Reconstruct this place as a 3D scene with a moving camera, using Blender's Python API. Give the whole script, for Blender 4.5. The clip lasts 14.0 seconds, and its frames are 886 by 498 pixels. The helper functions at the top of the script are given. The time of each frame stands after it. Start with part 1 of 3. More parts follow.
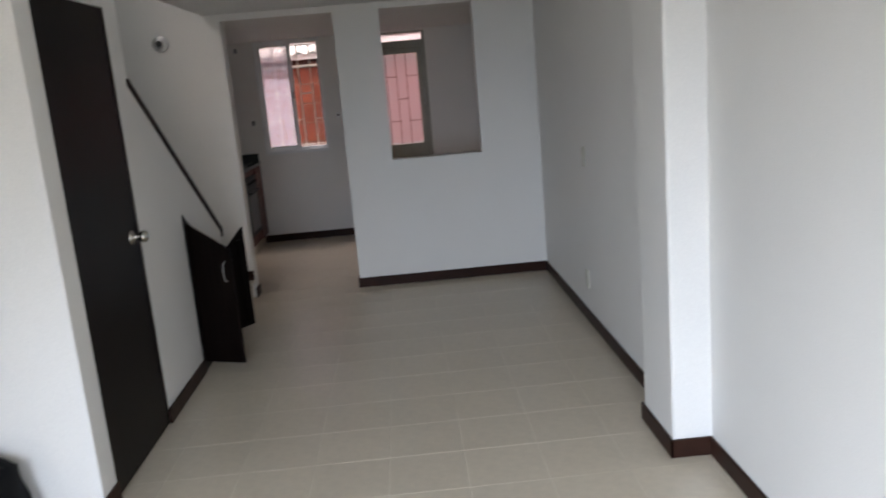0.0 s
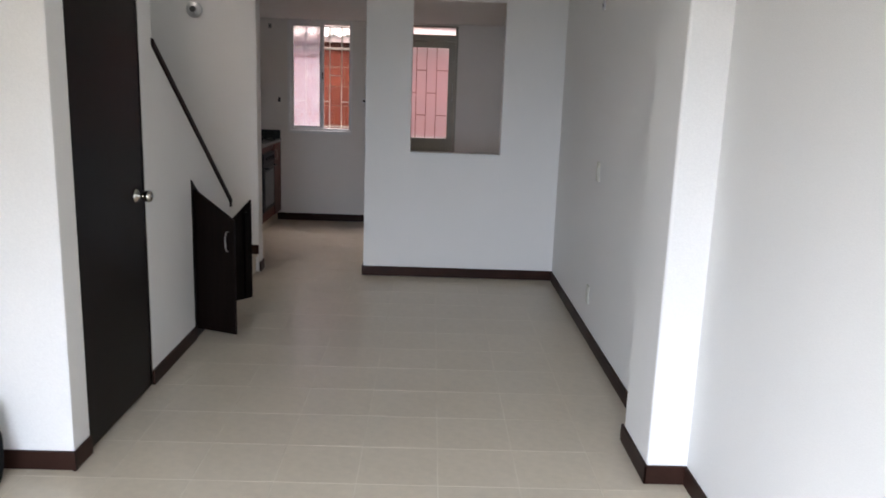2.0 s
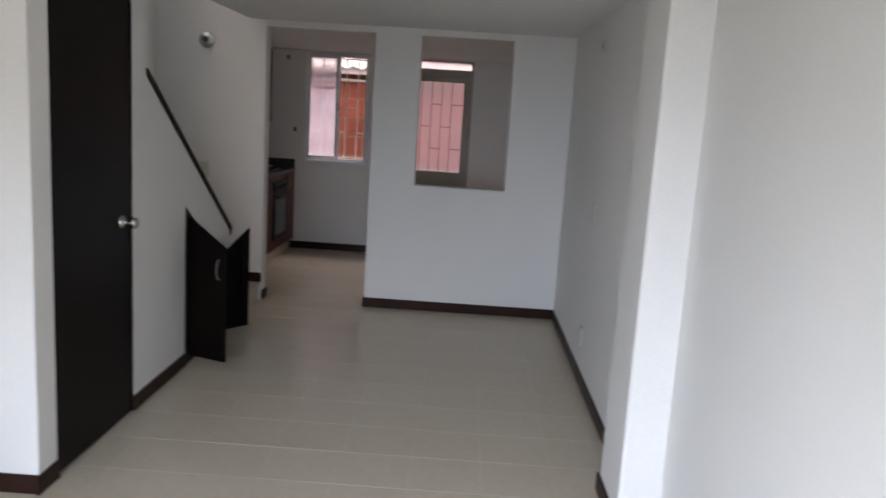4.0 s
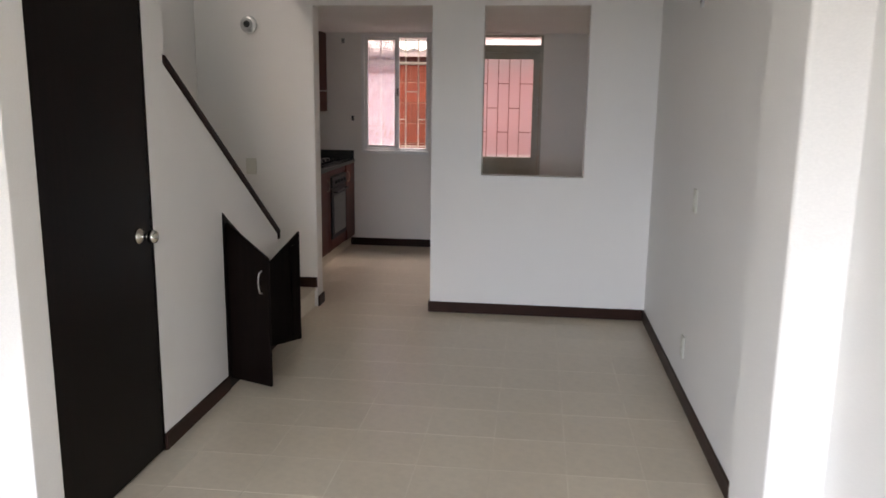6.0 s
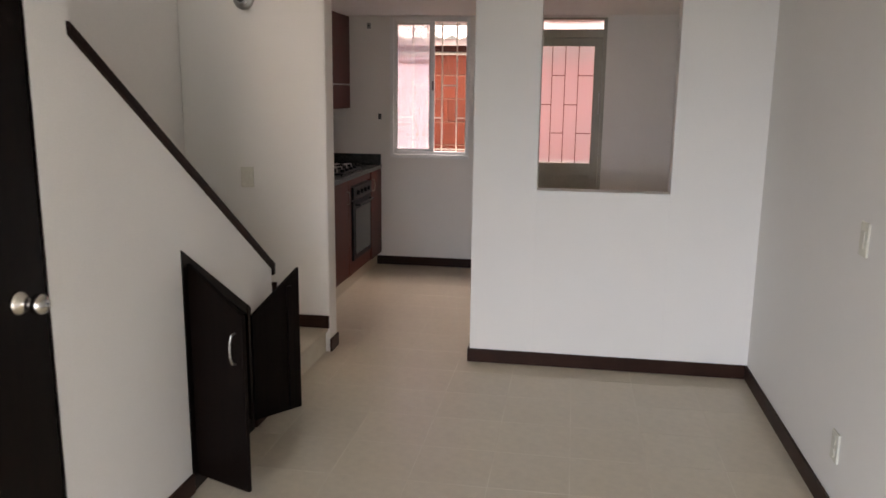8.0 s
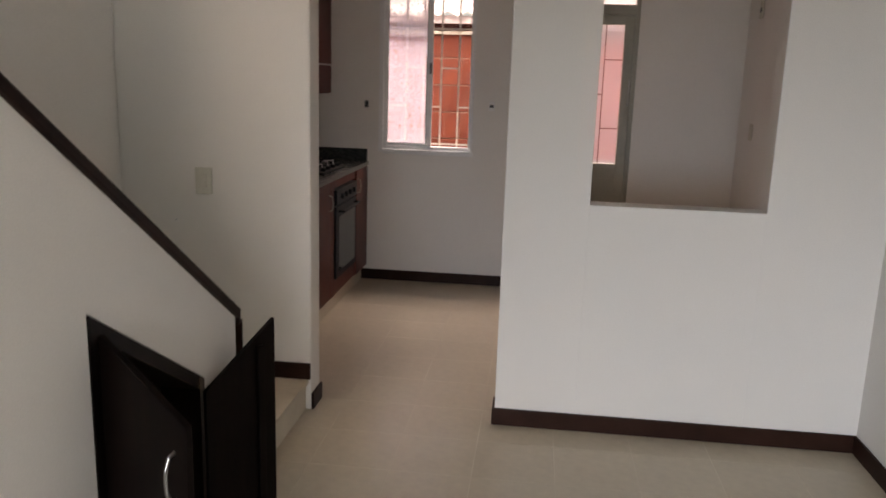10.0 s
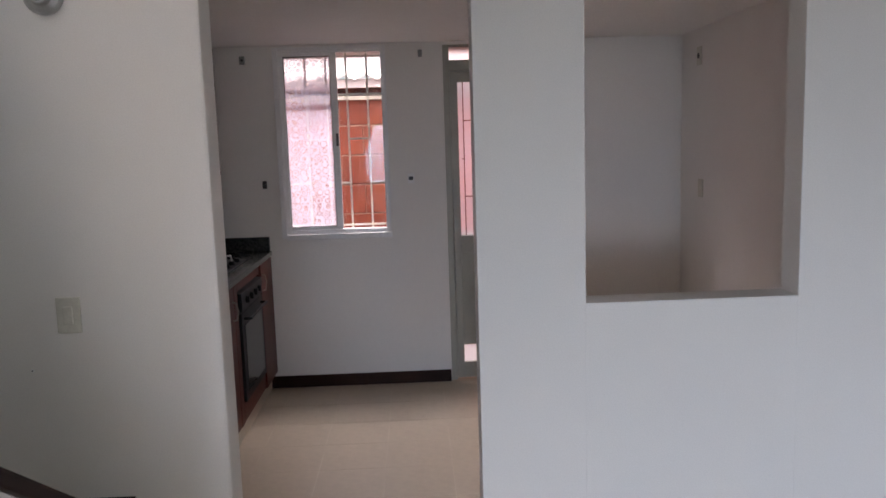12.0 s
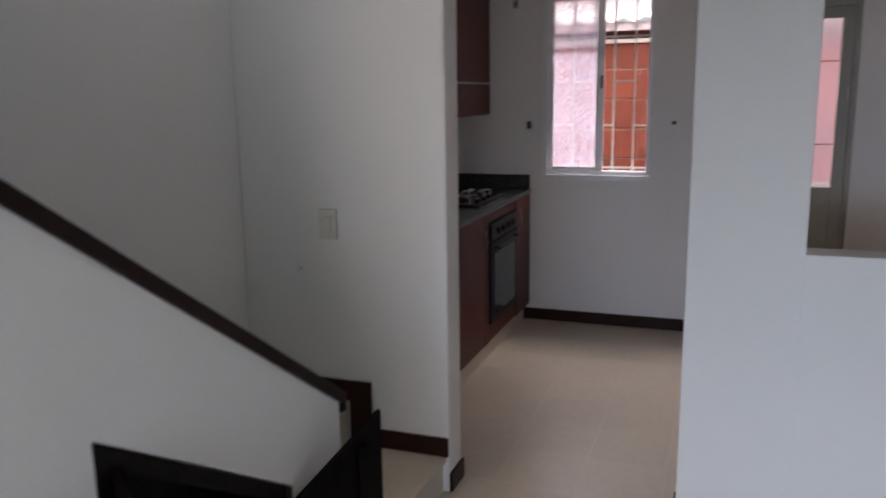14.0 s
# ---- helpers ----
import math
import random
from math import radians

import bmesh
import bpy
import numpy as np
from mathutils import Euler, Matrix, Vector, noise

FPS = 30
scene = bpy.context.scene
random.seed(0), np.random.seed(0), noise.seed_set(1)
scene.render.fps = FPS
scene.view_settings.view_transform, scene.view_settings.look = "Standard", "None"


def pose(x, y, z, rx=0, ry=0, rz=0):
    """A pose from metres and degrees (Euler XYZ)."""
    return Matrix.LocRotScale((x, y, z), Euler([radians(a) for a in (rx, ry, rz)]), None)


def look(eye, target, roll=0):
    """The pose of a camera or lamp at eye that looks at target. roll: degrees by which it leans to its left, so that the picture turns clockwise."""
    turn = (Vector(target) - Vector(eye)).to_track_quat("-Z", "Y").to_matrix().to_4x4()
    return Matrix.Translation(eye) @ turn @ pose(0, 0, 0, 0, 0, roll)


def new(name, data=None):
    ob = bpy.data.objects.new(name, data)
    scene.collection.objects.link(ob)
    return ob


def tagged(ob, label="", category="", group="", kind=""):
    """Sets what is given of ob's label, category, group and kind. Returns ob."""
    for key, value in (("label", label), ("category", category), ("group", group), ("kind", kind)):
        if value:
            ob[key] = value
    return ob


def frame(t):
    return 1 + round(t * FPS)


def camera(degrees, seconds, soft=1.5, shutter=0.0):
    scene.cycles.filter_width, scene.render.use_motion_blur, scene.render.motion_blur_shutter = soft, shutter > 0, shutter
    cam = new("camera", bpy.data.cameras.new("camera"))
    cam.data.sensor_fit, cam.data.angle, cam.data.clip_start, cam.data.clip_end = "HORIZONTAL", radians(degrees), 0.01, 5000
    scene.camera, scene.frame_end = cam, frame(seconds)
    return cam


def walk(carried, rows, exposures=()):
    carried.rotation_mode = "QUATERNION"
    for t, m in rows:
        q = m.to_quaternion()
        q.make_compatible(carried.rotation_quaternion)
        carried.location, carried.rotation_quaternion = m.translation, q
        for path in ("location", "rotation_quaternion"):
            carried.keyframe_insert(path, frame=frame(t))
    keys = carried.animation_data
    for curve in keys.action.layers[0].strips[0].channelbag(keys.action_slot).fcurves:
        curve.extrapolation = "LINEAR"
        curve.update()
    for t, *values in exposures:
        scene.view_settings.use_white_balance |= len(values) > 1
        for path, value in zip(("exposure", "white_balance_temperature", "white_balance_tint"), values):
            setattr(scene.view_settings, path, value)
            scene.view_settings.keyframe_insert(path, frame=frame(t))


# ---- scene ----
cam = camera(58.7, 14.0, soft=1.6, shutter=0.5)
PATH = [
    (0, (-0.215, -0.009, 1.603), (-0.137, 1.947, 1.193), -4.9),
    (0.5, (-0.195, 0.008, 1.593), (-0.312, 1.953, 1.142), -5.1),
    (1, (-0.172, 0.015, 1.598), (-0.394, 1.965, 1.214), -3.3),
    (1.5, (-0.151, 0.015, 1.604), (-0.181, 1.98, 1.233), 0.1),
    (2, (-0.141, 0.002, 1.59), (-0.101, 1.959, 1.177), 2.0),
    (2.5, (-0.072, 0.003, 1.564), (0.144, 1.946, 1.144), 3.8),
    (3, (-0.026, 0.045, 1.57), (0.365, 1.969, 1.19), 6.4),
    (3.5, (-0.021, 0.123, 1.583), (0.236, 2.078, 1.246), 2.3),
    (4, (0.094, 0.034, 1.624), (0.053, 2.004, 1.285), 3.6),
    (4.2, (0.108, 0.018, 1.634), (-0.012, 1.983, 1.28), 1.4),
    (6.3, (0.053, 0.914, 1.588), (-0.222, 2.856, 1.197), 0.6),
    (6.5, (-0.02, 1.053, 1.573), (-0.336, 2.988, 1.179), 0.4),
    (7, (-0.133, 1.4, 1.571), (-0.41, 3.342, 1.179), -0.4),
    (7.5, (-0.152, 1.691, 1.553), (-0.416, 3.636, 1.169), 0.1),
    (7.7, (-0.111, 1.796, 1.575), (-0.428, 3.733, 1.189), 0.6),
    (9.8, (-0.452, 2.92, 1.535), (-0.709, 4.856, 1.103), 2.2),
    (10, (-0.538, 3.019, 1.532), (-0.763, 4.962, 1.115), 1.8),
    (10.5, (-0.649, 3.225, 1.537), (-0.727, 5.181, 1.127), 1.4),
    (11, (-0.712, 3.496, 1.542), (-0.805, 5.457, 1.157), -0.8),
    (11.5, (-0.766, 3.68, 1.573), (-0.84, 5.651, 1.242), -1.0),
    (12, (-0.867, 3.808, 1.59), (-0.802, 5.788, 1.319), -1.8),
    (12.5, (-0.835, 3.875, 1.581), (-0.768, 5.856, 1.308), -1.8),
    (13, (-0.706, 3.905, 1.585), (-0.903, 5.877, 1.32), 0.6),
    (13.5, (-0.608, 3.831, 1.551), (-1.085, 5.749, 1.246), -1.1),
    (14, (-0.553, 3.674, 1.553), (-1.224, 5.518, 1.169), -0.8),
]
EXPOSURES = [
    (0.0, 0.86, 6850, 18),
    (1.5, 1.2, 6900, 20),
    (2.5, 1.1, 6800, 20),
    (3.1, 0.83, 6600, 20),
    (4.2, 0.9, 6850, 20),
    (7.5, 1.66, 7650, 23),
    (10.0, 1.46, 7950, 22),
    (11.0, 1.5, 7450, 24),
    (12.5, 1.48, 6550, 22),
    (13.4, 1.22, 6500, 22),
    (14.0, 1.35, 6450, 21),
]
walk(cam, [(t, look(eye, target, roll)) for t, eye, target, roll in PATH], EXPOSURES)

# world, sun, large lights -------------------------------------------------
world = bpy.data.worlds.new("world")
scene.world = world
world.use_nodes = True
wn = world.node_tree
sky = wn.nodes.new("ShaderNodeTexSky")
sky.sky_type, sky.sun_disc = "NISHITA", False
sky.sun_elevation, sky.sun_rotation = radians(58), radians(200)
sky.dust_density, sky.air_density, sky.ozone_density = 6.0, 1.0, 1.0
bg = wn.nodes["Background"]
wn.links.new(sky.outputs[0], bg.inputs[0])
bg.inputs[1].default_value = 0.15

sun_data = bpy.data.lights.new("sun", "SUN")
sun_data.energy, sun_data.angle, sun_data.color = 0.6, radians(25), (1.0, 0.97, 0.93)
sun = new("sun", sun_data)
sun.matrix_world = look((-3, -6, 12), (0, 2, 0))


def area(name, eye, target, w, h, watts, colour):
    d = bpy.data.lights.new(name, "AREA")
    d.shape, d.size, d.size_y, d.energy, d.color = "RECTANGLE", w, h, watts, colour
    ob = new(name, d)
    ob.matrix_world = look(eye, target)
    return ob


X_STAIR_FILL = -2.4
# daylight falls in steeply from high above the street, across the room from the wide window
for opening, x, z, w, h, turn, watts in (("skylight_front_window", -1.24, 1.37, 1.24, 1.5, 25, 60), ("skylight_front_door", 0.42, 1.02, 0.8, 1.95, -14, 11)):
    way = Vector((math.sin(radians(turn)), math.cos(radians(turn)), -0.92))
    daylight = area(opening, (x, -1.42, z), Vector((x, -1.42, z)) + way, w, h, watts, (0.6, 0.79, 1.0))
    daylight.data.spread = radians(104)
# unseen lamp added high in the stairwell to brighten the alcove
area("stairwell_fill", (X_STAIR_FILL, 4.65, 3.6), (-1.6, 5.4, 0.6), 1.0, 1.0, 1.7, (0.72, 0.95, 1.0))
area("skylight_patio", (-0.8, 10.3, 3.5), (-0.8, 7.7, 0.2), 3.0, 1.2, 88, (1.0, 0.95, 0.95))


# materials ----------------------------------------------------------------
def ramp(nt, fac, stops):
    r = nt.nodes.new("ShaderNodeValToRGB")
    els = r.color_ramp.elements
    while len(els) < len(stops):
        els.new(0.5)
    for e, (p, c) in zip(els, stops):
        e.position, e.color = p, (*c, 1)
    nt.links.new(fac, r.inputs[0])
    return r.outputs[0]


def tex_noise(nt, scale, detail=4, rough=0.55, stretch=None):
    tc = nt.nodes.new("ShaderNodeTexCoord")
    out = tc.outputs["Object"]
    if stretch:
        mp = nt.nodes.new("ShaderNodeMapping")
        mp.inputs["Scale"].default_value = stretch
        nt.links.new(out, mp.inputs[0])
        out = mp.outputs[0]
    n = nt.nodes.new("ShaderNodeTexNoise")
    n.inputs["Scale"].default_value, n.inputs["Detail"].default_value, n.inputs["Roughness"].default_value = scale, detail, rough
    nt.links.new(out, n.inputs["Vector"])
    return n.outputs["Fac"]


def mixc(nt, fac, a, b, mode="MIX"):
    m = nt.nodes.new("ShaderNodeMix")
    m.data_type, m.blend_type = "RGBA", mode
    for sock, v in ((0, fac), (6, a), (7, b)):
        if isinstance(v, (int, float)):
            m.inputs[sock].default_value = v
        elif isinstance(v, tuple):
            m.inputs[sock].default_value = (*v, 1)
        else:
            nt.links.new(v, m.inputs[sock])
    return m.outputs[2]


def material(name, dark, light, rough=0.5, scale=3.0, fine=60.0, bump=0.1, metal=0.0, stretch=None, spread=0.08, vary=0.0, coat=0.0, depth=0.002, spec=0.5, wave=0.0):
    """Base colour between dark and light by a broad and a fine noise; roughness and relief vary with them."""
    m = bpy.data.materials.new(name)
    m.use_nodes = True
    nt = m.node_tree
    p = nt.nodes["Principled BSDF"]
    broad, grain = tex_noise(nt, scale, 4, 0.6, stretch), tex_noise(nt, fine, 3, 0.6, stretch)
    c = ramp(nt, broad, [(0.3, dark), (0.7, light)])
    g = ramp(nt, grain, [(0.25, (0.82, 0.82, 0.82)), (0.75, (1, 1, 1))])
    c = mixc(nt, 0.6, c, g, "MULTIPLY")
    if vary:
        oi = nt.nodes.new("ShaderNodeObjectInfo")
        v = ramp(nt, oi.outputs["Random"], [(0, (1 - vary,) * 3), (1, (1, 1, 1))])
        c = mixc(nt, 1.0, c, v, "MULTIPLY")
    nt.links.new(c, p.inputs["Base Color"])
    mr = nt.nodes.new("ShaderNodeMapRange")
    mr.inputs[3].default_value, mr.inputs[4].default_value = max(0.02, rough - spread), min(1, rough + spread)
    nt.links.new(broad, mr.inputs[0])
    nt.links.new(mr.outputs[0], p.inputs["Roughness"])
    p.inputs["Metallic"].default_value = metal
    p.inputs["Specular IOR Level"].default_value = spec
    p.inputs["Coat Weight"].default_value = coat
    if bump:
        b = nt.nodes.new("ShaderNodeBump")
        b.inputs["Strength"].default_value, b.inputs["Distance"].default_value = bump, depth
        nt.links.new(grain, b.inputs["Height"])
        if wave:
            w = nt.nodes.new("ShaderNodeBump")
            w.inputs["Strength"].default_value, w.inputs["Distance"].default_value = wave, 0.012
            nt.links.new(tex_noise(nt, 2.2, 2, 0.5), w.inputs["Height"])
            nt.links.new(w.outputs[0], b.inputs["Normal"])
        nt.links.new(b.outputs[0], p.inputs["Normal"])
    return m


def glass(name, colour, rough, bump=0.0, scale=40.0, milk=0.0, motif=0.0):
    m = bpy.data.materials.new(name)
    m.use_nodes = True
    nt = m.node_tree
    p = nt.nodes["Principled BSDF"]
    p.inputs["Base Color"].default_value = (*colour, 1)
    p.inputs["Transmission Weight"].default_value, p.inputs["Roughness"].default_value, p.inputs["IOR"].default_value = 1, rough, 1.3
    if bump:
        v = nt.nodes.new("ShaderNodeTexVoronoi")
        v.inputs["Scale"].default_value = scale
        tc = nt.nodes.new("ShaderNodeTexCoord")
        nt.links.new(tc.outputs["Object"], v.inputs["Vector"])
        b = nt.nodes.new("ShaderNodeBump")
        b.inputs["Strength"].default_value, b.inputs["Distance"].default_value = bump, 0.003
        nt.links.new(v.outputs["Distance"], b.inputs["Height"])
        nt.links.new(b.outputs[0], p.inputs["Normal"])
    if milk:
        tr = nt.nodes.new("ShaderNodeBsdfTranslucent")
        tr.inputs[0].default_value = (0.86, 0.86, 0.97, 1)
        mx = nt.nodes.new("ShaderNodeMixShader")
        mx.inputs[0].default_value = milk
        if motif:
            tc2 = nt.nodes.new("ShaderNodeTexCoord")
            v2 = nt.nodes.new("ShaderNodeTexVoronoi")
            v2.inputs["Scale"].default_value, v2.inputs["Randomness"].default_value = motif, 0.45
            nt.links.new(tc2.outputs["Object"], v2.inputs["Vector"])
            rings = nt.nodes.new("ShaderNodeMath")
            rings.operation = "SINE"
            turns = nt.nodes.new("ShaderNodeMath")
            turns.operation = "MULTIPLY"
            turns.inputs[1].default_value = 21.0
            nt.links.new(v2.outputs["Distance"], turns.inputs[0])
            nt.links.new(turns.outputs[0], rings.inputs[0])
            mr2 = nt.nodes.new("ShaderNodeMapRange")
            mr2.inputs[1].default_value, mr2.inputs[2].default_value = -0.9, 0.9
            mr2.inputs[3].default_value, mr2.inputs[4].default_value = milk * 0.5, milk * 1.4
            nt.links.new(rings.outputs[0], mr2.inputs[0])
            nt.links.new(mr2.outputs[0], mx.inputs[0])
        nt.links.new(p.outputs[0], mx.inputs[1])
        nt.links.new(tr.outputs[0], mx.inputs[2])
        nt.links.new(mx.outputs[0], nt.nodes["Material Output"].inputs[0])
    return m


M_WALL = material("white_wall_paint", (0.84, 0.815, 0.78), (0.875, 0.85, 0.815), 0.6, 0.8, 220, 0.03, wave=0.25)
M_CEIL = material("white_ceiling_paint", (0.81, 0.80, 0.775), (0.85, 0.84, 0.815), 0.85, 1.2, 90, 0.25)
M_BASE = material("dark_baseboard_ceramic", (0.026, 0.0115, 0.008), (0.042, 0.018, 0.0125), 0.4, 5, 60, 0.05, spec=0.1)
M_DARKWOOD = material("dark_wenge_veneer", (0.0042, 0.0025, 0.002), (0.009, 0.005, 0.0038), 0.34, 3, 40, 0.06, stretch=(14, 14, 1), spread=0.04, spec=0.09)
M_RAIL = material("dark_stained_handrail", (0.012, 0.005, 0.0038), (0.026, 0.0115, 0.008), 0.42, 4, 40, 0.08, stretch=(10, 1, 1), spec=0.12)
M_TILE = material("beige_ceramic_tile", (0.575, 0.488, 0.374), (0.625, 0.54, 0.422), 0.285, 2.5, 25, 0.02, vary=0.035, spread=0.025)
M_GROUT = material("pale_grout", (0.565, 0.48, 0.37), (0.74, 0.675, 0.56), 0.6, 2.2, 120, 0.2)
M_CHERRY = material("red_brown_cabinet_wood", (0.072, 0.017, 0.011), (0.125, 0.032, 0.02), 0.42, 3, 30, 0.06, stretch=(12, 12, 1), spec=0.2)
M_GRANITE = material("dark_grey_granite", (0.022, 0.025, 0.024), (0.075, 0.08, 0.075), 0.18, 60, 260, 0.02, spread=0.04)
M_STEEL = material("brushed_steel", (0.5, 0.5, 0.5), (0.62, 0.62, 0.62), 0.37, 8, 120, 0.02, metal=1.0)
M_CHROME = material("satin_nickel", (0.58, 0.55, 0.5), (0.68, 0.65, 0.6), 0.18, 8, 60, 0.0, metal=1.0)
M_BLACK = material("black_enamel", (0.006, 0.006, 0.0065), (0.012, 0.012, 0.0125), 0.42, 6, 80, 0.02, spec=0.16)
M_PULL = material("dull_nickel_pull", (0.26, 0.25, 0.23), (0.36, 0.345, 0.32), 0.34, 8, 60, 0.0, metal=1.0)
M_OVENGLASS = material("dark_oven_glass", (0.02, 0.022, 0.022), (0.035, 0.038, 0.036), 0.14, 2, 40, 0.0, spec=0.3)
M_GREYPL = material("grey_lamp_holder", (0.2, 0.2, 0.19), (0.3, 0.3, 0.29), 0.42, 10, 90, 0.02)
M_IVORY = material("ivory_plastic", (0.66, 0.64, 0.56), (0.715, 0.695, 0.615), 0.6, 10, 90, 0.02, spec=0.2)
M_DARKPL = material("dark_plastic", (0.02, 0.02, 0.02), (0.05, 0.05, 0.05), 0.5, 10, 90, 0.02)
M_ALU = material("white_aluminium", (0.84, 0.84, 0.84), (0.9, 0.9, 0.9), 0.4, 4, 90, 0.02)
M_DOORMETAL = material("grey_green_metal_paint", (0.36, 0.355, 0.30), (0.43, 0.425, 0.365), 0.4, 4, 90, 0.03)
M_BARWHITE = material("cream_painted_steel", (0.72, 0.66, 0.56), (0.8, 0.75, 0.65), 0.45, 12, 90, 0.04)
M_BARDARK = material("brown_painted_steel", (0.24, 0.10, 0.09), (0.32, 0.14, 0.13), 0.45, 12, 90, 0.04)
M_CLEAR = glass("clear_glass", (0.96, 0.98, 0.97), 0.0)
M_FROST = glass("patterned_glass", (0.98, 0.97, 0.99), 0.17, 0.25, 24, 0.27, 22)
M_FROST_DOOR = glass("frosted_glass", (0.95, 0.89, 0.91), 0.3, 0.2, 60, 0.07)
M_BRICK = material("orange_clay_block", (0.2, 0.04, 0.02), (0.29, 0.066, 0.032), 0.85, 6, 60, 0.3, vary=0.25)
M_MORTAR = material("pale_mortar", (0.36, 0.22, 0.16), (0.48, 0.32, 0.25), 0.9, 10, 120, 0.4)
M_ROOF = material("grey_fibre_cement", (0.34, 0.30, 0.28), (0.5, 0.46, 0.43), 0.9, 4, 60, 0.3)
# on the eave, the pink is light off the bricks put into the colour
M_FASCIA = material("pale_pink_fascia_eave", (0.62, 0.53, 0.52), (0.74, 0.66, 0.65), 0.6, 5, 90, 0.1)
M_CONC = material("grey_concrete", (0.28, 0.27, 0.25), (0.4, 0.39, 0.36), 0.9, 3, 60, 0.3)
M_NYLON = material("black_nylon", (0.0018, 0.0018, 0.002), (0.0045, 0.0045, 0.005), 0.85, 8, 240, 0.35, spec=0.2)
M_MESH = material("dark_grey_mesh", (0.003, 0.003, 0.0033), (0.006, 0.006, 0.0062), 0.9, 8, 300, 0.4, spec=0.2)
M_WEB = material("grey_webbing", (0.12, 0.12, 0.13), (0.2, 0.2, 0.21), 0.7, 20, 200, 0.2)
M_LIME = material("lime_trim", (0.5, 0.6, 0.06), (0.6, 0.7, 0.1), 0.5, 10, 60, 0.0)
M_GRASS = material("grass_ground", (0.05, 0.08, 0.03), (0.1, 0.13, 0.05), 0.95, 2, 50, 0.4)


# mesh helpers -------------------------------------------------------------
def box(bm, x0, y0, z0, x1, y1, z1, bevel=0.0, seg=2):
    vs = [bm.verts.new((x, y, z)) for x in (x0, x1) for y in (y0, y1) for z in (z0, z1)]
    fs = [bm.faces.new([vs[i] for i in q]) for q in ((0, 1, 3, 2), (4, 6, 7, 5), (0, 4, 5, 1), (2, 3, 7, 6), (0, 2, 6, 4), (1, 5, 7, 3))]
    if bevel:
        es = list({e for f in fs for e in f.edges})
        bmesh.ops.bevel(bm, geom=es, offset=bevel, segments=seg, affect="EDGES", profile=0.6)
    return bm


def prism(bm, outline, lift, bevel=0.0, seg=2):
    """An outline of 3D points, extruded by the vector lift."""
    a = [bm.verts.new(p) for p in outline]
    b = [bm.verts.new(Vector(p) + Vector(lift)) for p in outline]
    n = len(a)
    fs = [bm.faces.new(a), bm.faces.new(b[::-1])] + [bm.faces.new((a[i], b[i], b[(i + 1) % n], a[(i + 1) % n])) for i in range(n)]
    if bevel:
        bmesh.ops.bevel(bm, geom=list({e for f in fs for e in f.edges}), offset=bevel, segments=seg, affect="EDGES", profile=0.6)
    return bm


def lathe(bm, profile, m, n=24):
    """Turn (radius, height) rows round the local z axis, at the pose m."""
    rings = [[bm.verts.new(m @ Vector((r * math.cos(2 * math.pi * i / n), r * math.sin(2 * math.pi * i / n), h))) for i in range(n)] for r, h in profile]
    for a, b in zip(rings, rings[1:]):
        for i in range(n):
            bm.faces.new((a[i], a[(i + 1) % n], b[(i + 1) % n], b[i]))
    bm.faces.new(rings[0][::-1])
    bm.faces.new(rings[-1])
    return bm


def tube(bm, pts, r, n=10):
    """A round rod along the points."""
    rings = []
    for i, p in enumerate(pts):
        d = (Vector(pts[min(i + 1, len(pts) - 1)]) - Vector(pts[max(i - 1, 0)])).normalized()
        q = d.to_track_quat("Z", "Y").to_matrix()
        rings.append([bm.verts.new(Vector(p) + q @ Vector((r * math.cos(2 * math.pi * k / n), r * math.sin(2 * math.pi * k / n), 0))) for k in range(n)])
    for a, b in zip(rings, rings[1:]):
        for k in range(n):
            bm.faces.new((a[k], a[(k + 1) % n], b[(k + 1) % n], b[k]))
    bm.faces.new(rings[0][::-1])
    bm.faces.new(rings[-1])
    return bm


def mesh_of(name, bm, mat, smooth=False):
    bmesh.ops.recalc_face_normals(bm, faces=bm.faces[:])
    me = bpy.data.meshes.new(name)
    bm.to_mesh(me)
    bm.free()
    me.materials.append(mat)
    if smooth:
        for p in me.polygons:
            p.use_smooth = True
    return me


def part(name, bm, mat, parent, label="", smooth=False):
    ob = new(name, mesh_of(name, bm, mat, smooth))
    ob.parent = parent
    return tagged(ob, label)


def thing(name, label, category, at=(0, 0, 0), group=""):
    ob = new(name)
    ob.location = at
    ob.empty_display_size = 0.1
    return tagged(ob, label, category, group)


def structure(name, bm, mat, label, category, smooth=False):
    return tagged(new(name, mesh_of(name, bm, mat, smooth)), label, category, kind="structure")


def B(*a, **k):
    return box(bmesh.new(), *a, **k)


# plan ---------------------------------------------------------------------
X_LEFT, X_STAIR, X_RIGHT, X_RIGHT_FRONT, X_KITCHEN = -2.42, -1.545, 0.905, 0.955, 0.87
Y_FRONT, Y_PART, Y_BACK, Y_NICHE = -1.5, 6.40, 8.912, 2.975
X_ALCOVE = -1.53
T = 0.13
H_ROOM, H_KITCHEN, H_TOP = 2.265, 2.215, 4.7

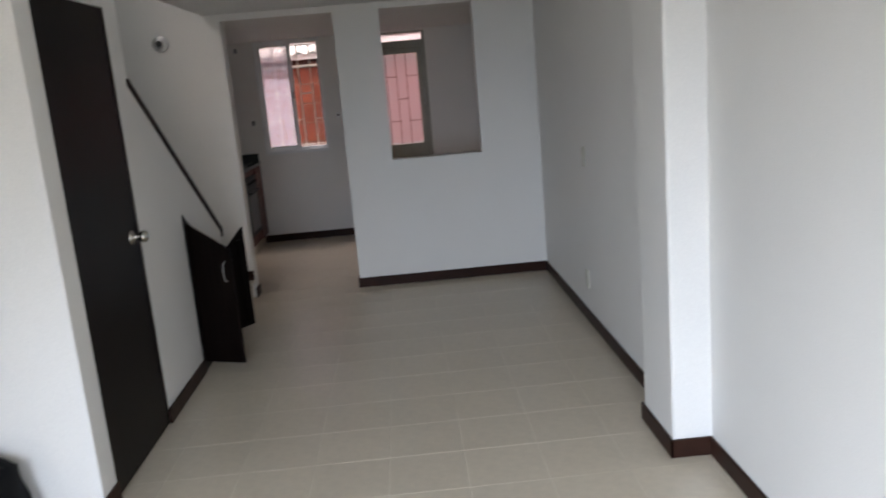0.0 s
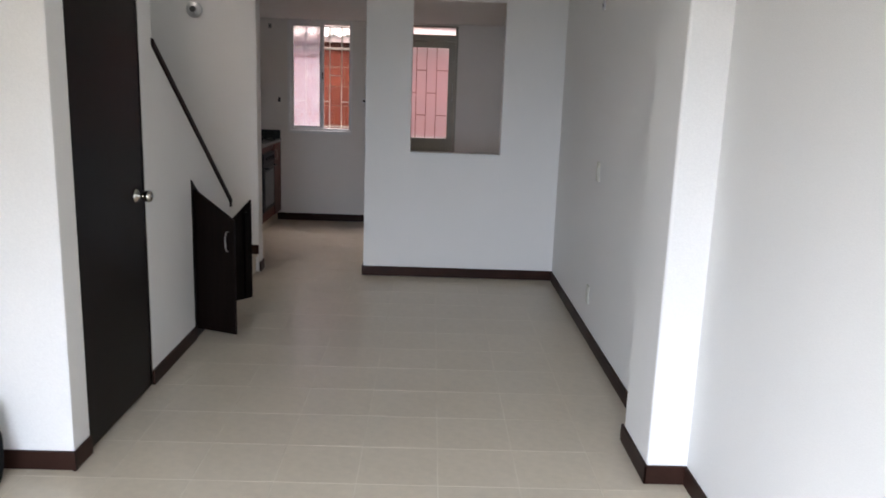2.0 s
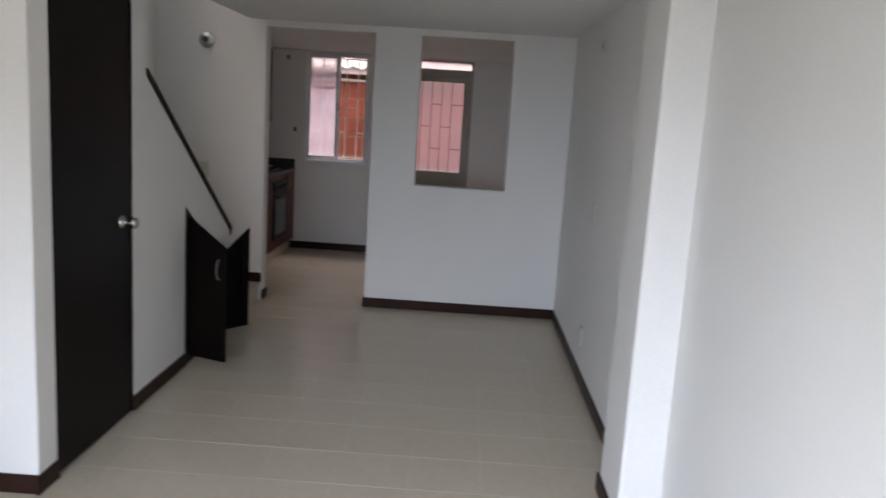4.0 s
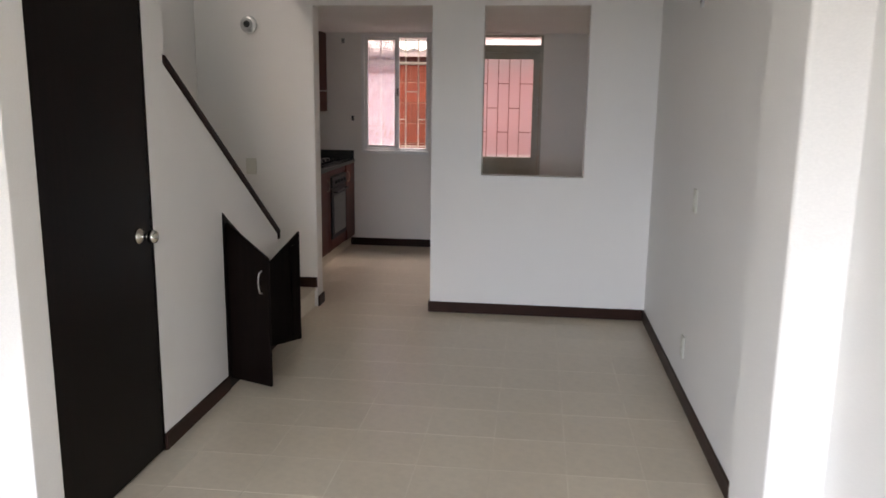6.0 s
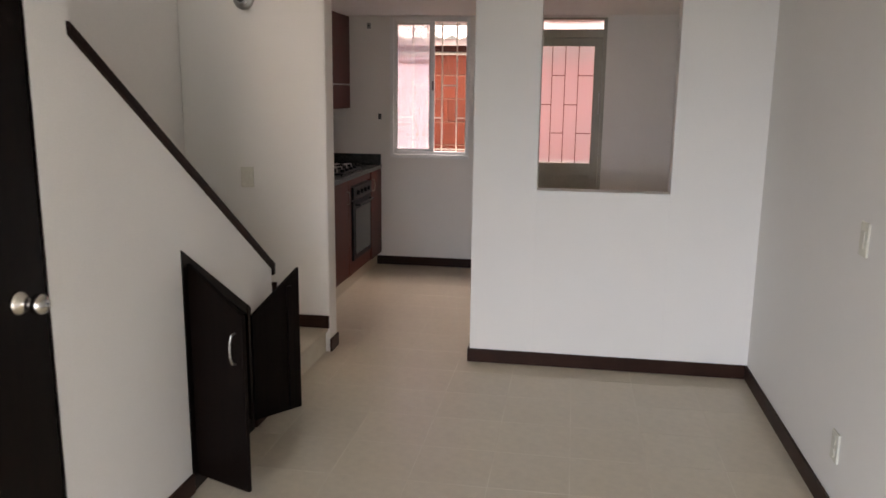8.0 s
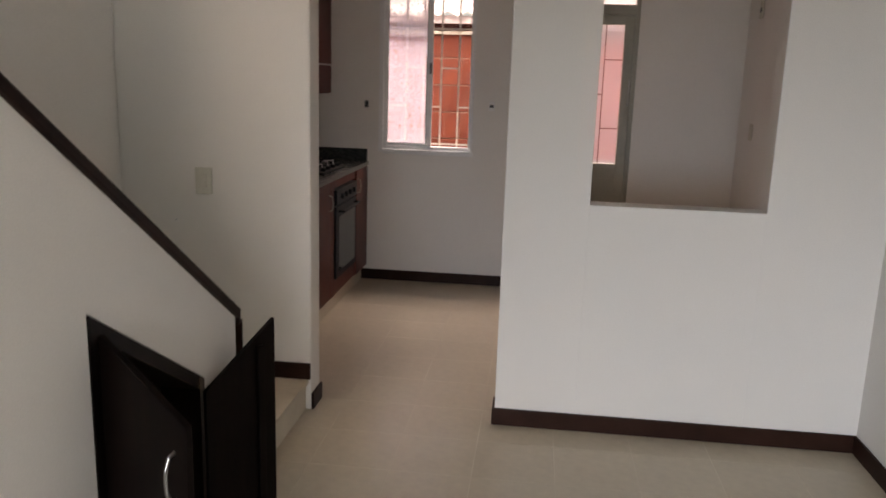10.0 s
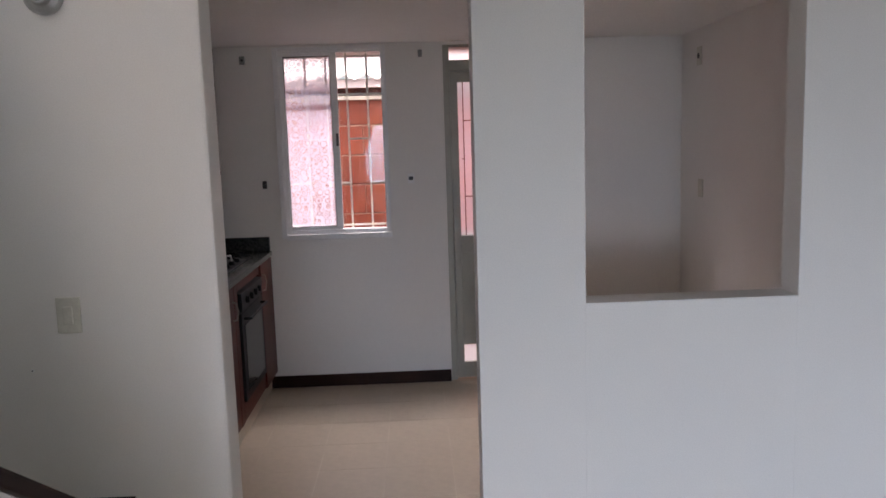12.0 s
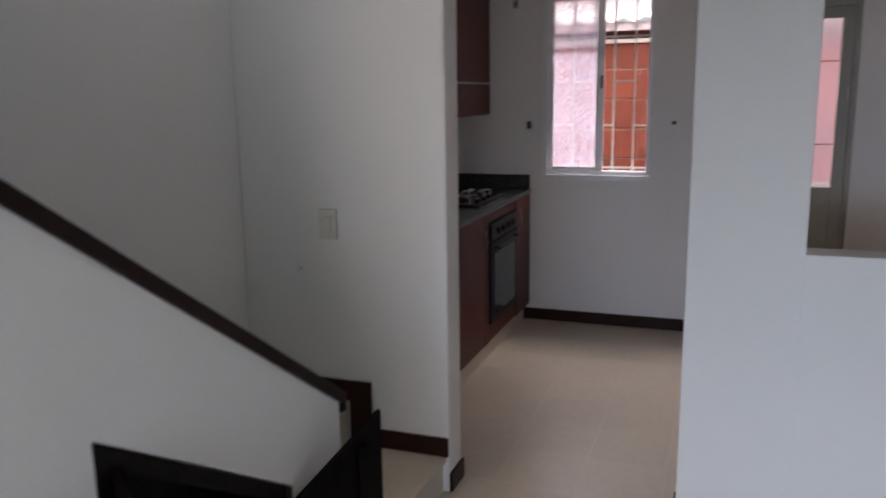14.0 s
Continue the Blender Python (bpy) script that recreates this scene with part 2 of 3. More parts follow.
# walls
# the left wall's upper opening is unseen, added to light the stairwell
bm = bmesh.new()
for y0, z0, y1, z1 in ((Y_FRONT - 0.15, -0.1, 3.95, H_TOP), (3.95, -0.1, 5.35, 3.05), (3.95, 4.15, 5.35, H_TOP), (5.35, -0.1, Y_BACK + 0.15, H_TOP)):
    box(bm, X_LEFT - 0.15, y0, z0, X_LEFT, y1, z1)
bmesh.ops.remove_doubles(bm, verts=bm.verts[:], dist=0.001)
structure("wall_left", bm, M_WALL, "white painted plaster wall along the stairwell", "wall")
structure("wall_right", B(X_RIGHT, 3.37, -0.1, 1.15, Y_PART + T, 2.4), M_WALL, "white painted plaster side wall", "wall")
structure("wall_right_front", B(X_RIGHT_FRONT, Y_FRONT - 0.15, -0.1, 1.15, 2.98, 2.4), M_WALL, "white painted plaster side wall beside the pillar", "wall")
structure("wall_kitchen_right", B(X_KITCHEN, Y_PART + T, -0.1, 1.15, Y_BACK + 0.15, 2.4), M_WALL, "white painted kitchen side wall", "wall")
structure("pillar", B(0.79, 2.98, -0.1, 1.15, 3.37, 2.4, bevel=0.014, seg=3), M_WALL, "white plastered square pillar standing against the wall", "pillar")

# partition with a serving opening up to a shallow lintel
bm = bmesh.new()
box(bm, -0.67, Y_PART, -0.1, -0.304, Y_PART + T, 2.4, 0.004)
box(bm, 0.424, Y_PART, -0.1, 1.15, Y_PART + T, 2.4, 0.004)
box(bm, -0.306, Y_PART, -0.1, 0.426, Y_PART + T, 1.033, 0.004)
box(bm, X_STAIR - 0.01, Y_PART + 0.001, H_KITCHEN, 0.6, Y_PART + T, 2.4)
structure("wall_partition", bm, M_WALL, "white partition wall with a rectangular serving opening", "wall")
structure("wall_stair_end", B(X_LEFT, Y_PART, -0.1, X_ALCOVE, Y_PART + T + 0.02, H_TOP, bevel=0.012), M_WALL, "white wall closing the stair alcove", "wall")

# wall that faces the entrance, with the store room behind it
structure("wall_niche", B(X_LEFT, Y_NICHE, -0.1, X_STAIR, 3.125, H_TOP, bevel=0.005), M_WALL, "white painted wall facing the entrance", "wall")
bm = prism(bmesh.new(), [(X_STAIR, y, z) for y, z in ((3.88, -0.1), (4.643, -0.1), (4.643, 0.985), (5.26, 0.596), (5.26, -0.1), (5.53, -0.1), (5.53, 0.712), (4.075, 1.712), (4.075, H_TOP), (3.125, H_TOP), (3.125, 2.08), (3.88, 2.08))], (-0.12, 0, 0))
structure("wall_stair", bm, M_WALL, "white stair parapet wall sloping down to the first step", "wall")

# back wall with window and door openings
WX0, WX1, WZ0, WZ1 = -1.71, -1.042, 1.015, 2.19
DX0, DX1, DZ1 = -0.665, 0.13, 2.195
bm = bmesh.new()
for x0, z0, x1, z1 in ((X_LEFT, -0.1, WX0, 3.2), (WX0, -0.1, WX1, WZ0), (WX0, WZ1, WX1, 3.2), (WX1, -0.1, DX0, 3.2), (DX0, DZ1, DX1, 3.2), (DX1, -0.1, 1.15, 3.2)):
    box(bm, x0, Y_BACK, z0, x1, Y_BACK + 0.15, z1)
structure("wall_back", bm, M_WALL, "white painted kitchen back wall", "wall")

# front wall with the entrance openings
bm = bmesh.new()
for x0, z0, x1, z1 in ((X_LEFT, -0.1, -1.88, 2.4), (-1.88, -0.1, -0.6, 0.6), (-1.88, 2.15, -0.6, 2.4), (-0.6, -0.1, 0.0, 2.4), (0.0, 2.05, 0.85, 2.4), (0.85, -0.1, X_RIGHT_FRONT, 2.4)):
    box(bm, x0, Y_FRONT - 0.15, z0, x1, Y_FRONT, z1)
structure("wall_front", bm, M_WALL, "white painted entrance wall with window and doorway", "wall")

# ceilings
bm = bmesh.new()
box(bm, X_STAIR - 0.12, Y_FRONT, H_ROOM, 1.15, Y_PART, H_ROOM + 0.2)
box(bm, X_LEFT, Y_FRONT, H_ROOM, X_STAIR - 0.12, Y_NICHE, H_ROOM + 0.2)
structure("ceiling", bm, M_CEIL, "white painted living room ceiling", "ceiling")
structure("ceiling_kitchen", B(X_LEFT, Y_PART + T, H_KITCHEN, 1.15, Y_BACK, H_KITCHEN + 0.25), M_CEIL, "white painted kitchen ceiling", "ceiling")
structure("ceiling_stairwell", B(X_LEFT, Y_NICHE, H_TOP, X_STAIR + 0.1, Y_PART + T, H_TOP + 0.1), M_CEIL, "white painted stairwell ceiling", "ceiling")
structure("wall_stairwell_upper", B(X_STAIR - 0.12, Y_NICHE, H_ROOM + 0.2, X_STAIR, Y_PART + T, H_TOP), M_WALL, "white painted upper stairwell wall", "wall")


# baseboards
def skirting(x0, y0, x1, y1, z0=0.0, h=0.08, t=0.012):
    """A strip whose wall line runs from (x0, y0) to (x1, y1); the room lies to the left of that way."""
    d = Vector((x1 - x0, y1 - y0, 0)).normalized()
    n = Vector((-d.y, d.x, 0)) * t
    o = Vector((x0, y0, z0)), Vector((x1, y1, z0))
    bm = prism(bmesh.new(), [o[0], o[1], o[1] + n, o[0] + n], (0, 0, h), 0.003)
    return structure("baseboard", bm, M_BASE, "dark brown glossy baseboard strip", "baseboard")


skirting(0.905, 3.37, 0.905, Y_PART)
skirting(0.893, Y_PART, -0.682, Y_PART)
skirting(-0.67, Y_PART, -0.67, Y_PART + T)
skirting(0.79, 2.968, 0.79, 3.382)
skirting(0.955, 2.98, 0.778, 2.98)
skirting(0.955, Y_FRONT, 0.955, 2.968)
skirting(X_STAIR, 4.641, X_STAIR, 3.887)
skirting(X_STAIR, 3.12, X_STAIR, 2.953)
skirting(X_STAIR + 0.012, Y_NICHE, X_LEFT, Y_NICHE)
skirting(X_LEFT, Y_NICHE, X_LEFT, Y_FRONT)
skirting(X_STAIR, 5.53, X_STAIR, 5.265)
skirting(X_ALCOVE, Y_PART + T + 0.02, X_ALCOVE, Y_PART - 0.002)
skirting(-0.668, Y_BACK, -1.86, Y_BACK)
skirting(X_KITCHEN, Y_PART + T, X_KITCHEN, Y_BACK)
skirting(X_KITCHEN - 0.012, Y_BACK, 0.135, Y_BACK)
skirting(0.87, Y_PART + T, -0.67, Y_PART + T)

# stairs: first step, landing, then the flight that climbs back over the store room
skirting(X_ALCOVE - 0.002, Y_PART, -1.858, Y_PART, 0.15, 0.078)
skirting(-1.858, Y_PART, -1.955, Y_PART, 0.15, 0.272)
skirting(-1.955, Y_PART, X_LEFT, Y_PART, 0.335, 0.087)
stairs = thing("staircase", "tiled stair with white risers climbing from the alcove", "staircase", (-2.0, 6.0, 0))


def stair_part(name, *a, mat=M_TILE, label="", **k):
    ob = part(name, B(*a, **k), mat, stairs, label)
    ob.matrix_parent_inverse = stairs.matrix_basis.inverted()
    return ob


stair_part("riser", -1.95, 5.53, 0, X_STAIR - 0.012, Y_PART, 0.128, mat=M_GROUT, label="pale tiled riser")
stair_part("tread", -1.955, 5.53, 0.128, X_STAIR + 0.004, Y_PART - 0.001, 0.15, bevel=0.004, label="beige tiled tread")
stair_part("riser", X_LEFT, 5.53, 0, -1.97, Y_PART, 0.313, mat=M_GROUT)
stair_part("tread", X_LEFT, 5.53, 0.313, -1.958, Y_PART - 0.001, 0.335, bevel=0.004)
for k in range(1, 10):
    y1 = 5.53 - 0.27 * (k - 1)
    z1 = 0.335 + 0.185 * k
    stair_part("riser", X_LEFT, y1 - 0.27, z1 - 0.185, -1.702, y1 - 0.012, z1 - 0.022, mat=M_GROUT)
    stair_part("tread", X_LEFT, y1 - 0.272, z1 - 0.022, -1.702, y1 + 0.004, z1, bevel=0.004)

rail = thing("handrail", "dark stained wooden rail capping the sloping stair parapet", "handrail", (X_STAIR, 4.8, 1.2))
bm = prism(bmesh.new(), [(X_STAIR + 0.014, 4.06, 1.72), (X_STAIR + 0.014, 5.545, 0.703), (X_STAIR + 0.014, 5.56, 0.733), (X_STAIR + 0.014, 4.06, 1.76)], (-0.148, 0, 0), 0.008)
ob = part("rail_cap", bm, M_RAIL, rail)
ob.matrix_parent_inverse = rail.matrix_basis.inverted()

bm = bmesh.new()
box(bm, X_STAIR - 0.128, 5.538, 0.676, X_STAIR + 0.009, 5.566, 0.735, bevel=0.01, seg=3)
ob = part("rail_nose", bm, M_RAIL, rail, "rounded lower end of the rail")
ob.matrix_parent_inverse = rail.matrix_basis.inverted()

# doors and cupboards -------------------------------------------------------
door = tagged(new("door_1", mesh_of("door_1", B(-0.045, 0, 0.008, 0, 0.7535, 2.075, bevel=0.003), M_DARKWOOD)), "closed dark brown wooden door with a nickel knob", "door", kind="structure")
door.location = (X_STAIR - 0.002, 3.126, 0)
bm = lathe(bmesh.new(), [(0.034, 0), (0.034, 0.006), (0.026, 0.014), (0.013, 0.018), (0.012, 0.034), (0.018, 0.042), (0.027, 0.052), (0.029, 0.064), (0.025, 0.076), (0.012, 0.082)], pose(0, 0.64, 1.01, 0, 90, 0))
part("door_knob", bm, M_CHROME, door, "round satin nickel door knob", smooth=True)
part("lock_button", lathe(bmesh.new(), [(0.006, 0.08), (0.006, 0.086), (0.003, 0.088)], pose(0, 0.64, 1.01, 0, 90, 0), 12), M_STEEL, door)
jamb = bmesh.new()
box(jamb, X_STAIR - 0.1, 3.88, 0, X_STAIR + 0.0015, 3.8855, 2.08)
structure("door_stop", jamb, M_DARKWOOD, "dark wooden door stop strip beside the closed door", "trim")

cup = thing("under_stair_cupboard", "dark brown cupboard under the stair with both sloping doors open", "cupboard", (X_STAIR, 4.95, 0))


def cup_part(name, bm, mat, label="", parent=None):
    ob = part(name, bm, mat, parent or cup, label)
    if parent is None:
        ob.matrix_parent_inverse = cup.matrix_basis.inverted()
    return ob


def slope(y):
    return 0.985 - (y - 4.643) * 0.63


XS = X_STAIR
fr = 0.035
cup_part("frame_side", prism(bmesh.new(), [(XS + 0.004, 4.645, 0.0), (XS + 0.004, 4.645 + fr, 0.0), (XS + 0.004, 4.645 + fr, slope(4.645 + fr) - 0.004), (XS + 0.004, 4.645, slope(4.645) - 0.004)], (-0.13, 0, 0)), M_DARKWOOD)
cup_part("frame_side", prism(bmesh.new(), [(XS + 0.004, 5.258 - fr, 0.0), (XS + 0.004, 5.258, 0.0), (XS + 0.004, 5.258, slope(5.258) - 0.004), (XS + 0.004, 5.258 - fr, slope(5.258 - fr) - 0.004)], (-0.13, 0, 0)), M_DARKWOOD)
cup_part("frame_top", prism(bmesh.new(), [(XS + 0.003, 4.68, slope(4.68) - 0.004), (XS + 0.003, 5.22, slope(5.22) - 0.004), (XS + 0.003, 5.22, slope(5.22) - 0.05), (XS + 0.003, 4.68, slope(4.68) - 0.05)], (-0.13, 0, 0)), M_DARKWOOD)
cup_part("frame_bottom", B(XS - 0.12, 4.68, 0.0, XS + 0.003, 5.22, 0.06), M_DARKWOOD)
# dark sheet just behind the frame stands in for the cupboard's shaded depth
cup_part("dark_backing", prism(bmesh.new(), [(XS - 0.136, 4.6, 0.0), (XS - 0.136, 5.31, 0.0), (XS - 0.136, 5.31, slope(5.31) + 0.05), (XS - 0.136, 4.6, slope(4.6) + 0.05)], (-0.016, 0, 0)), M_DARKWOOD)


def cup_door(hinge_y, width, z_hinge, z_free, angle, handle):
    """A leaf hinged at hinge_y; local y runs from the hinge to the free edge."""
    bm = prism(bmesh.new(), [(0, 0, 0.055), (0, width, 0.055), (0, width, z_free), (0, 0, z_hinge)], (0.018, 0, 0), 0.002)
    leaf = cup_part("cupboard_door", bm, M_DARKWOOD, "dark brown open cupboard door with slanted top")
    leaf.matrix_basis = pose(XS + 0.008, hinge_y, 0, 0, 0, angle)
    if handle:
        pts = [(0.017 + u, width - 0.04, 0.625 + v) for u, v in ((0, -0.06), (0.018, -0.055), (0.028, -0.028), (0.03, 0), (0.028, 0.028), (0.018, 0.055), (0, 0.06))]
        cup_part("handle", tube(bmesh.new(), pts, 0.0048), M_PULL, "bowed dull metal pull handle", leaf)
    else:
        bm = bmesh.new()
        box(bm, 0.0185, width * 0.72, 0.07, 0.03, width * 0.72 + 0.025, z_free - 0.08, 0.002)
        cup_part("door_batten", bm, M_DARKWOOD, "", leaf)
    return leaf


cup_door(4.70, 0.28, 0.92, 0.755, -112, True)
cup_door(5.235, 0.255, 0.56, 0.752, -37, False)

# kitchen --------------------------------------------------------------------
XC = -1.83


def cabinet(y0, y1, label, doors=1):
    c = thing("base_cabinet", label, "cabinet", (X_LEFT, y0, 0), "kitchen base cabinets")
    w, d = y1 - y0, XC - X_LEFT
    part("body", B(0.002, 0.001, 0.11, d - 0.02, w - 0.001, 0.888), M_CHERRY, c)
    part("plinth", B(0.002, 0.001, 0.0, d - 0.03, w - 0.001, 0.11), M_TILE, c, "beige tiled plinth")
    for k in range(doors):
        a, b = 0.004 + k * w / doors, (k + 1) * w / doors - 0.004
        leaf = part("cabinet_door", B(d - 0.019, a, 0.115, d, b, 0.884, bevel=0.003), M_CHERRY, c)
        y = b - 0.04 if k % 2 == 0 else a + 0.04
        tube_pts = [(d, y, 0.70), (d + 0.02, y, 0.705), (d + 0.028, y, 0.75), (d + 0.02, y, 0.795), (d, y, 0.80)]
        part("handle", tube(bmesh.new(), tube_pts, 0.0045), M_PULL, leaf, "bowed dull metal pull handle")
    return c


cabinet(6.56, 7.20, "red-brown wooden base cabinet with two doors under granite", 2)
cabinet(7.20, 7.88, "red-brown wooden base cabinet beside the oven", 1)
oc = thing("oven_cabinet", "red-brown wooden cabinet surround for the built-in oven", "cabinet", (X_LEFT, 7.88, 0), "kitchen base cabinets")
d = XC - X_LEFT
wc = Y_BACK - 0.002 - 7.88
part("body", B(0.002, 0.001, 0.11, 0.08, wc, 0.888), M_CHERRY, oc)
part("plinth", B(0.002, 0.001, 0.0, d - 0.03, wc, 0.11), M_TILE, oc, "beige tiled plinth")
part("side_panel", B(0.08, 0.001, 0.11, d, 0.075, 0.888, bevel=0.002), M_CHERRY, oc)
part("side_panel", B(0.08, 0.66, 0.11, d, wc, 0.888, bevel=0.002), M_CHERRY, oc)
part("drawer_front", B(d - 0.02, 0.078, 0.115, d, 0.657, 0.215, bevel=0.002), M_CHERRY, oc)
part("top_rail", B(d - 0.02, 0.078, 0.83, d, 0.657, 0.886, bevel=0.002), M_CHERRY, oc)
part("oven_shelf", B(0.08, 0.075, 0.20, d - 0.021, 0.66, 0.216), M_CHERRY, oc)
nd = part("cabinet_door", B(d + 0.001, 0.665, 0.115, d + 0.012, wc - 0.004, 0.884, bevel=0.003), M_CHERRY, oc)
part("handle", tube(bmesh.new(), [(d + 0.012, 0.70, 0.72), (d + 0.03, 0.70, 0.725), (d + 0.038, 0.70, 0.77), (d + 0.03, 0.70, 0.815), (d + 0.012, 0.70, 0.82)], 0.0045), M_PULL, nd, "bowed dull metal pull handle")
oven = thing("oven", "black built-in oven with dark glass door and knobs", "oven", (X_LEFT, 7.96, 0.217))
part("body", B(0.1, 0.005, 0.0, d - 0.01, 0.57, 0.60), M_BLACK, oven)
part("control_panel", B(d - 0.01, 0.005, 0.50, d + 0.018, 0.57, 0.60, bevel=0.003), M_BLACK, oven, "black control panel")
od = part("oven_door", B(d - 0.01, 0.005, 0.005, d + 0.014, 0.57, 0.49, bevel=0.004), M_BLACK, oven)
part("door_glass", B(d + 0.0145, 0.06, 0.05, d + 0.018, 0.515, 0.42, bevel=0.001), M_OVENGLASS, od, "dark reflective oven glass")
part("door_handle", tube(bmesh.new(), [(d + 0.012, 0.06, 0.455), (d + 0.05, 0.065, 0.455), (d + 0.05, 0.51, 0.455), (d + 0.012, 0.515, 0.455)], 0.008), M_BLACK, od)
for i in range(4):
    part("knob", lathe(bmesh.new(), [(0.02, 0), (0.019, 0.016), (0.015, 0.02)], pose(d + 0.018, 0.12 + 0.11 * i, 0.55, 0, 90, 0), 18), M_BLACK, oven, "small black knob")

top = thing("worktop", "dark grey granite worktop with upstand along two walls", "worktop", (X_LEFT, 6.56, 0.888))
part("slab", B(0.002, 0, 0.001, XC - X_LEFT + 0.02, Y_BACK - 6.562, 0.032, bevel=0.004), M_GRANITE, top)
part("upstand", B(0.002, 0, 0.033, 0.02, Y_BACK - 6.584, 0.125, bevel=0.002), M_GRANITE, top)
part("upstand", B(0.002, Y_BACK - 6.582, 0.033, XC - X_LEFT + 0.01, Y_BACK - 6.562, 0.125, bevel=0.002), M_GRANITE, top)

hob = thing("gas_hob", "black gas hob with four burners on the granite worktop", "hob", (-2.13, 8.22, 0.9215))
part("plate", B(-0.24, -0.29, 0, 0.24, 0.29, 0.008, bevel=0.003), M_BLACK, hob)
for sx in (-0.12, 0.12):
    for sy in (-0.14, 0.14):
        part("burner", lathe(bmesh.new(), [(0.045, 0.008), (0.043, 0.02), (0.03, 0.022), (0.03, 0.028), (0.01, 0.03)], pose(sx - 0.02, sy, 0), 20), M_BLACK, hob)
        bm = bmesh.new()
        for k in range(4):
            a = math.pi / 4 + k * math.pi / 2
            tube(bm, [(sx - 0.02 + 0.025 * math.cos(a), sy + 0.025 * math.sin(a), 0.042), (sx - 0.02 + 0.095 * math.cos(a), sy + 0.095 * math.sin(a), 0.042), (sx - 0.02 + 0.1 * math.cos(a), sy + 0.1 * math.sin(a), 0.007)], 0.005, 6)
        part("pan_support", bm, M_STEEL, hob)
for i in range(4):
    part("knob", lathe(bmesh.new(), [(0.018, 0.008), (0.016, 0.028), (0.01, 0.03)], pose(0.205, -0.18 + 0.12 * i, 0), 16), M_BLACK, hob)

wcab = thing("wall_cabinet", "red-brown wooden wall cabinet with a pale metal strip", "cabinet", (X_LEFT, 7.55, 1.416))
part("body", B(0.002, 0, 0, 0.30, 1.355, 0.796), M_CHERRY, wcab)
for k in range(2):
    leaf = part("cabinet_door", B(0.301, 0.004 + 0.677 * k, 0.215, 0.32, 0.673 + 0.677 * k, 0.792, bevel=0.003), M_CHERRY, wcab)
    part("flap", B(0.301, 0.004 + 0.677 * k, 0.004, 0.32, 0.673 + 0.677 * k, 0.2, bevel=0.003), M_CHERRY, wcab)
    part("metal_strip", B(0.302, 0.004 + 0.677 * k, 0.202, 0.326, 0.673 + 0.677 * k, 0.213, bevel=0.002), M_STEEL, wcab, "pale metal grip strip")

# window ----------------------------------------------------------------------
win = tagged(new("window_1", mesh_of("window_1", B(WX0 + 0.0085, Y_BACK - 0.03, WZ0 - 0.03, WX1 + 0.018, Y_BACK + 0.06, WZ0 + 0.004, bevel=0.003), M_ALU)), "white sliding window with patterned and clear panes", "window", kind="structure")
fw = 0.036
part("window_frame", B(WX0, Y_BACK + 0.004, WZ0 + 0.005, WX0 + fw, Y_BACK + 0.07, WZ1, bevel=0.002), M_ALU, win)
part("window_frame", B(WX1 - fw * 0.5, Y_BACK + 0.004, WZ0 + 0.005, WX1, Y_BACK + 0.07, WZ1, bevel=0.002), M_ALU, win)
part("window_frame", B(WX0 + fw, Y_BACK + 0.004, WZ1 - 0.022, WX1 - fw * 0.5, Y_BACK + 0.07, WZ1, bevel=0.002), M_ALU, win)
part("window_frame", B(WX0 + fw, Y_BACK + 0.004, WZ0 + 0.005, WX1 - fw * 0.5, Y_BACK + 0.07, WZ0 + 0.03, bevel=0.002), M_ALU, win)
XM = -1.36
for q in ((WX0 - 0.026, WZ0 - 0.02, WX0 + 0.008, WZ1 + 0.012), (WX1 - 0.006, WZ0 + 0.005, WX1 + 0.014, WZ1 + 0.012), (WX0 + 0.0085, WZ1 - 0.008, WX1 - 0.0065, WZ1 + 0.012)):
    part("frame_flange", B(q[0], Y_BACK - 0.013, q[1], q[2], Y_BACK - 0.0005, q[3], bevel=0.003), M_ALU, win)
sash = part("sliding_sash", B(XM - 0.022, Y_BACK + 0.008, WZ0 + 0.031, XM + 0.02, Y_BACK + 0.032, WZ1 - 0.023, bevel=0.002), M_ALU, win)
part("sash_rail", B(WX0 + fw, Y_BACK + 0.012, WZ0 + 0.031, XM - 0.022, Y_BACK + 0.030, WZ0 + 0.05, bevel=0.002), M_ALU, sash)
part("sash_rail", B(WX0 + fw, Y_BACK + 0.012, WZ1 - 0.043, XM - 0.022, Y_BACK + 0.030, WZ1 - 0.024, bevel=0.002), M_ALU, sash)
part("sash_latch", B(XM + 0.0, Y_BACK - 0.004, 1.58, XM + 0.016, Y_BACK + 0.008, 1.66, bevel=0.003), M_DARKPL, sash, "small dark latch")
for a in ((WX0 + fw, WZ0 + 0.05, WX0 + fw + 0.005, WZ1 - 0.043), (XM - 0.027, WZ0 + 0.05, XM - 0.022, WZ1 - 0.043), (WX0 + fw + 0.005, WZ1 - 0.048, XM - 0.027, WZ1 - 0.043), (WX0 + fw + 0.005, WZ0 + 0.05, XM - 0.027, WZ0 + 0.055)):
    part("gasket", B(a[0], Y_BACK + 0.014, a[1], a[2], Y_BACK + 0.0185, a[3]), M_DARKPL, sash, "dark rubber gasket")
p = part("pane", B(WX0 + fw, Y_BACK + 0.019, WZ0 + 0.05, XM - 0.022, Y_BACK + 0.023, WZ1 - 0.043), M_FROST, sash, "white patterned glass pane")
p.visible_shadow = False
p = part("pane", B(XM + 0.02, Y_BACK + 0.046, WZ0 + 0.03, WX1 - fw * 0.5, Y_BACK + 0.050, WZ1 - 0.022), M_CLEAR, win, "clear glass pane")
p.visible_shadow = False
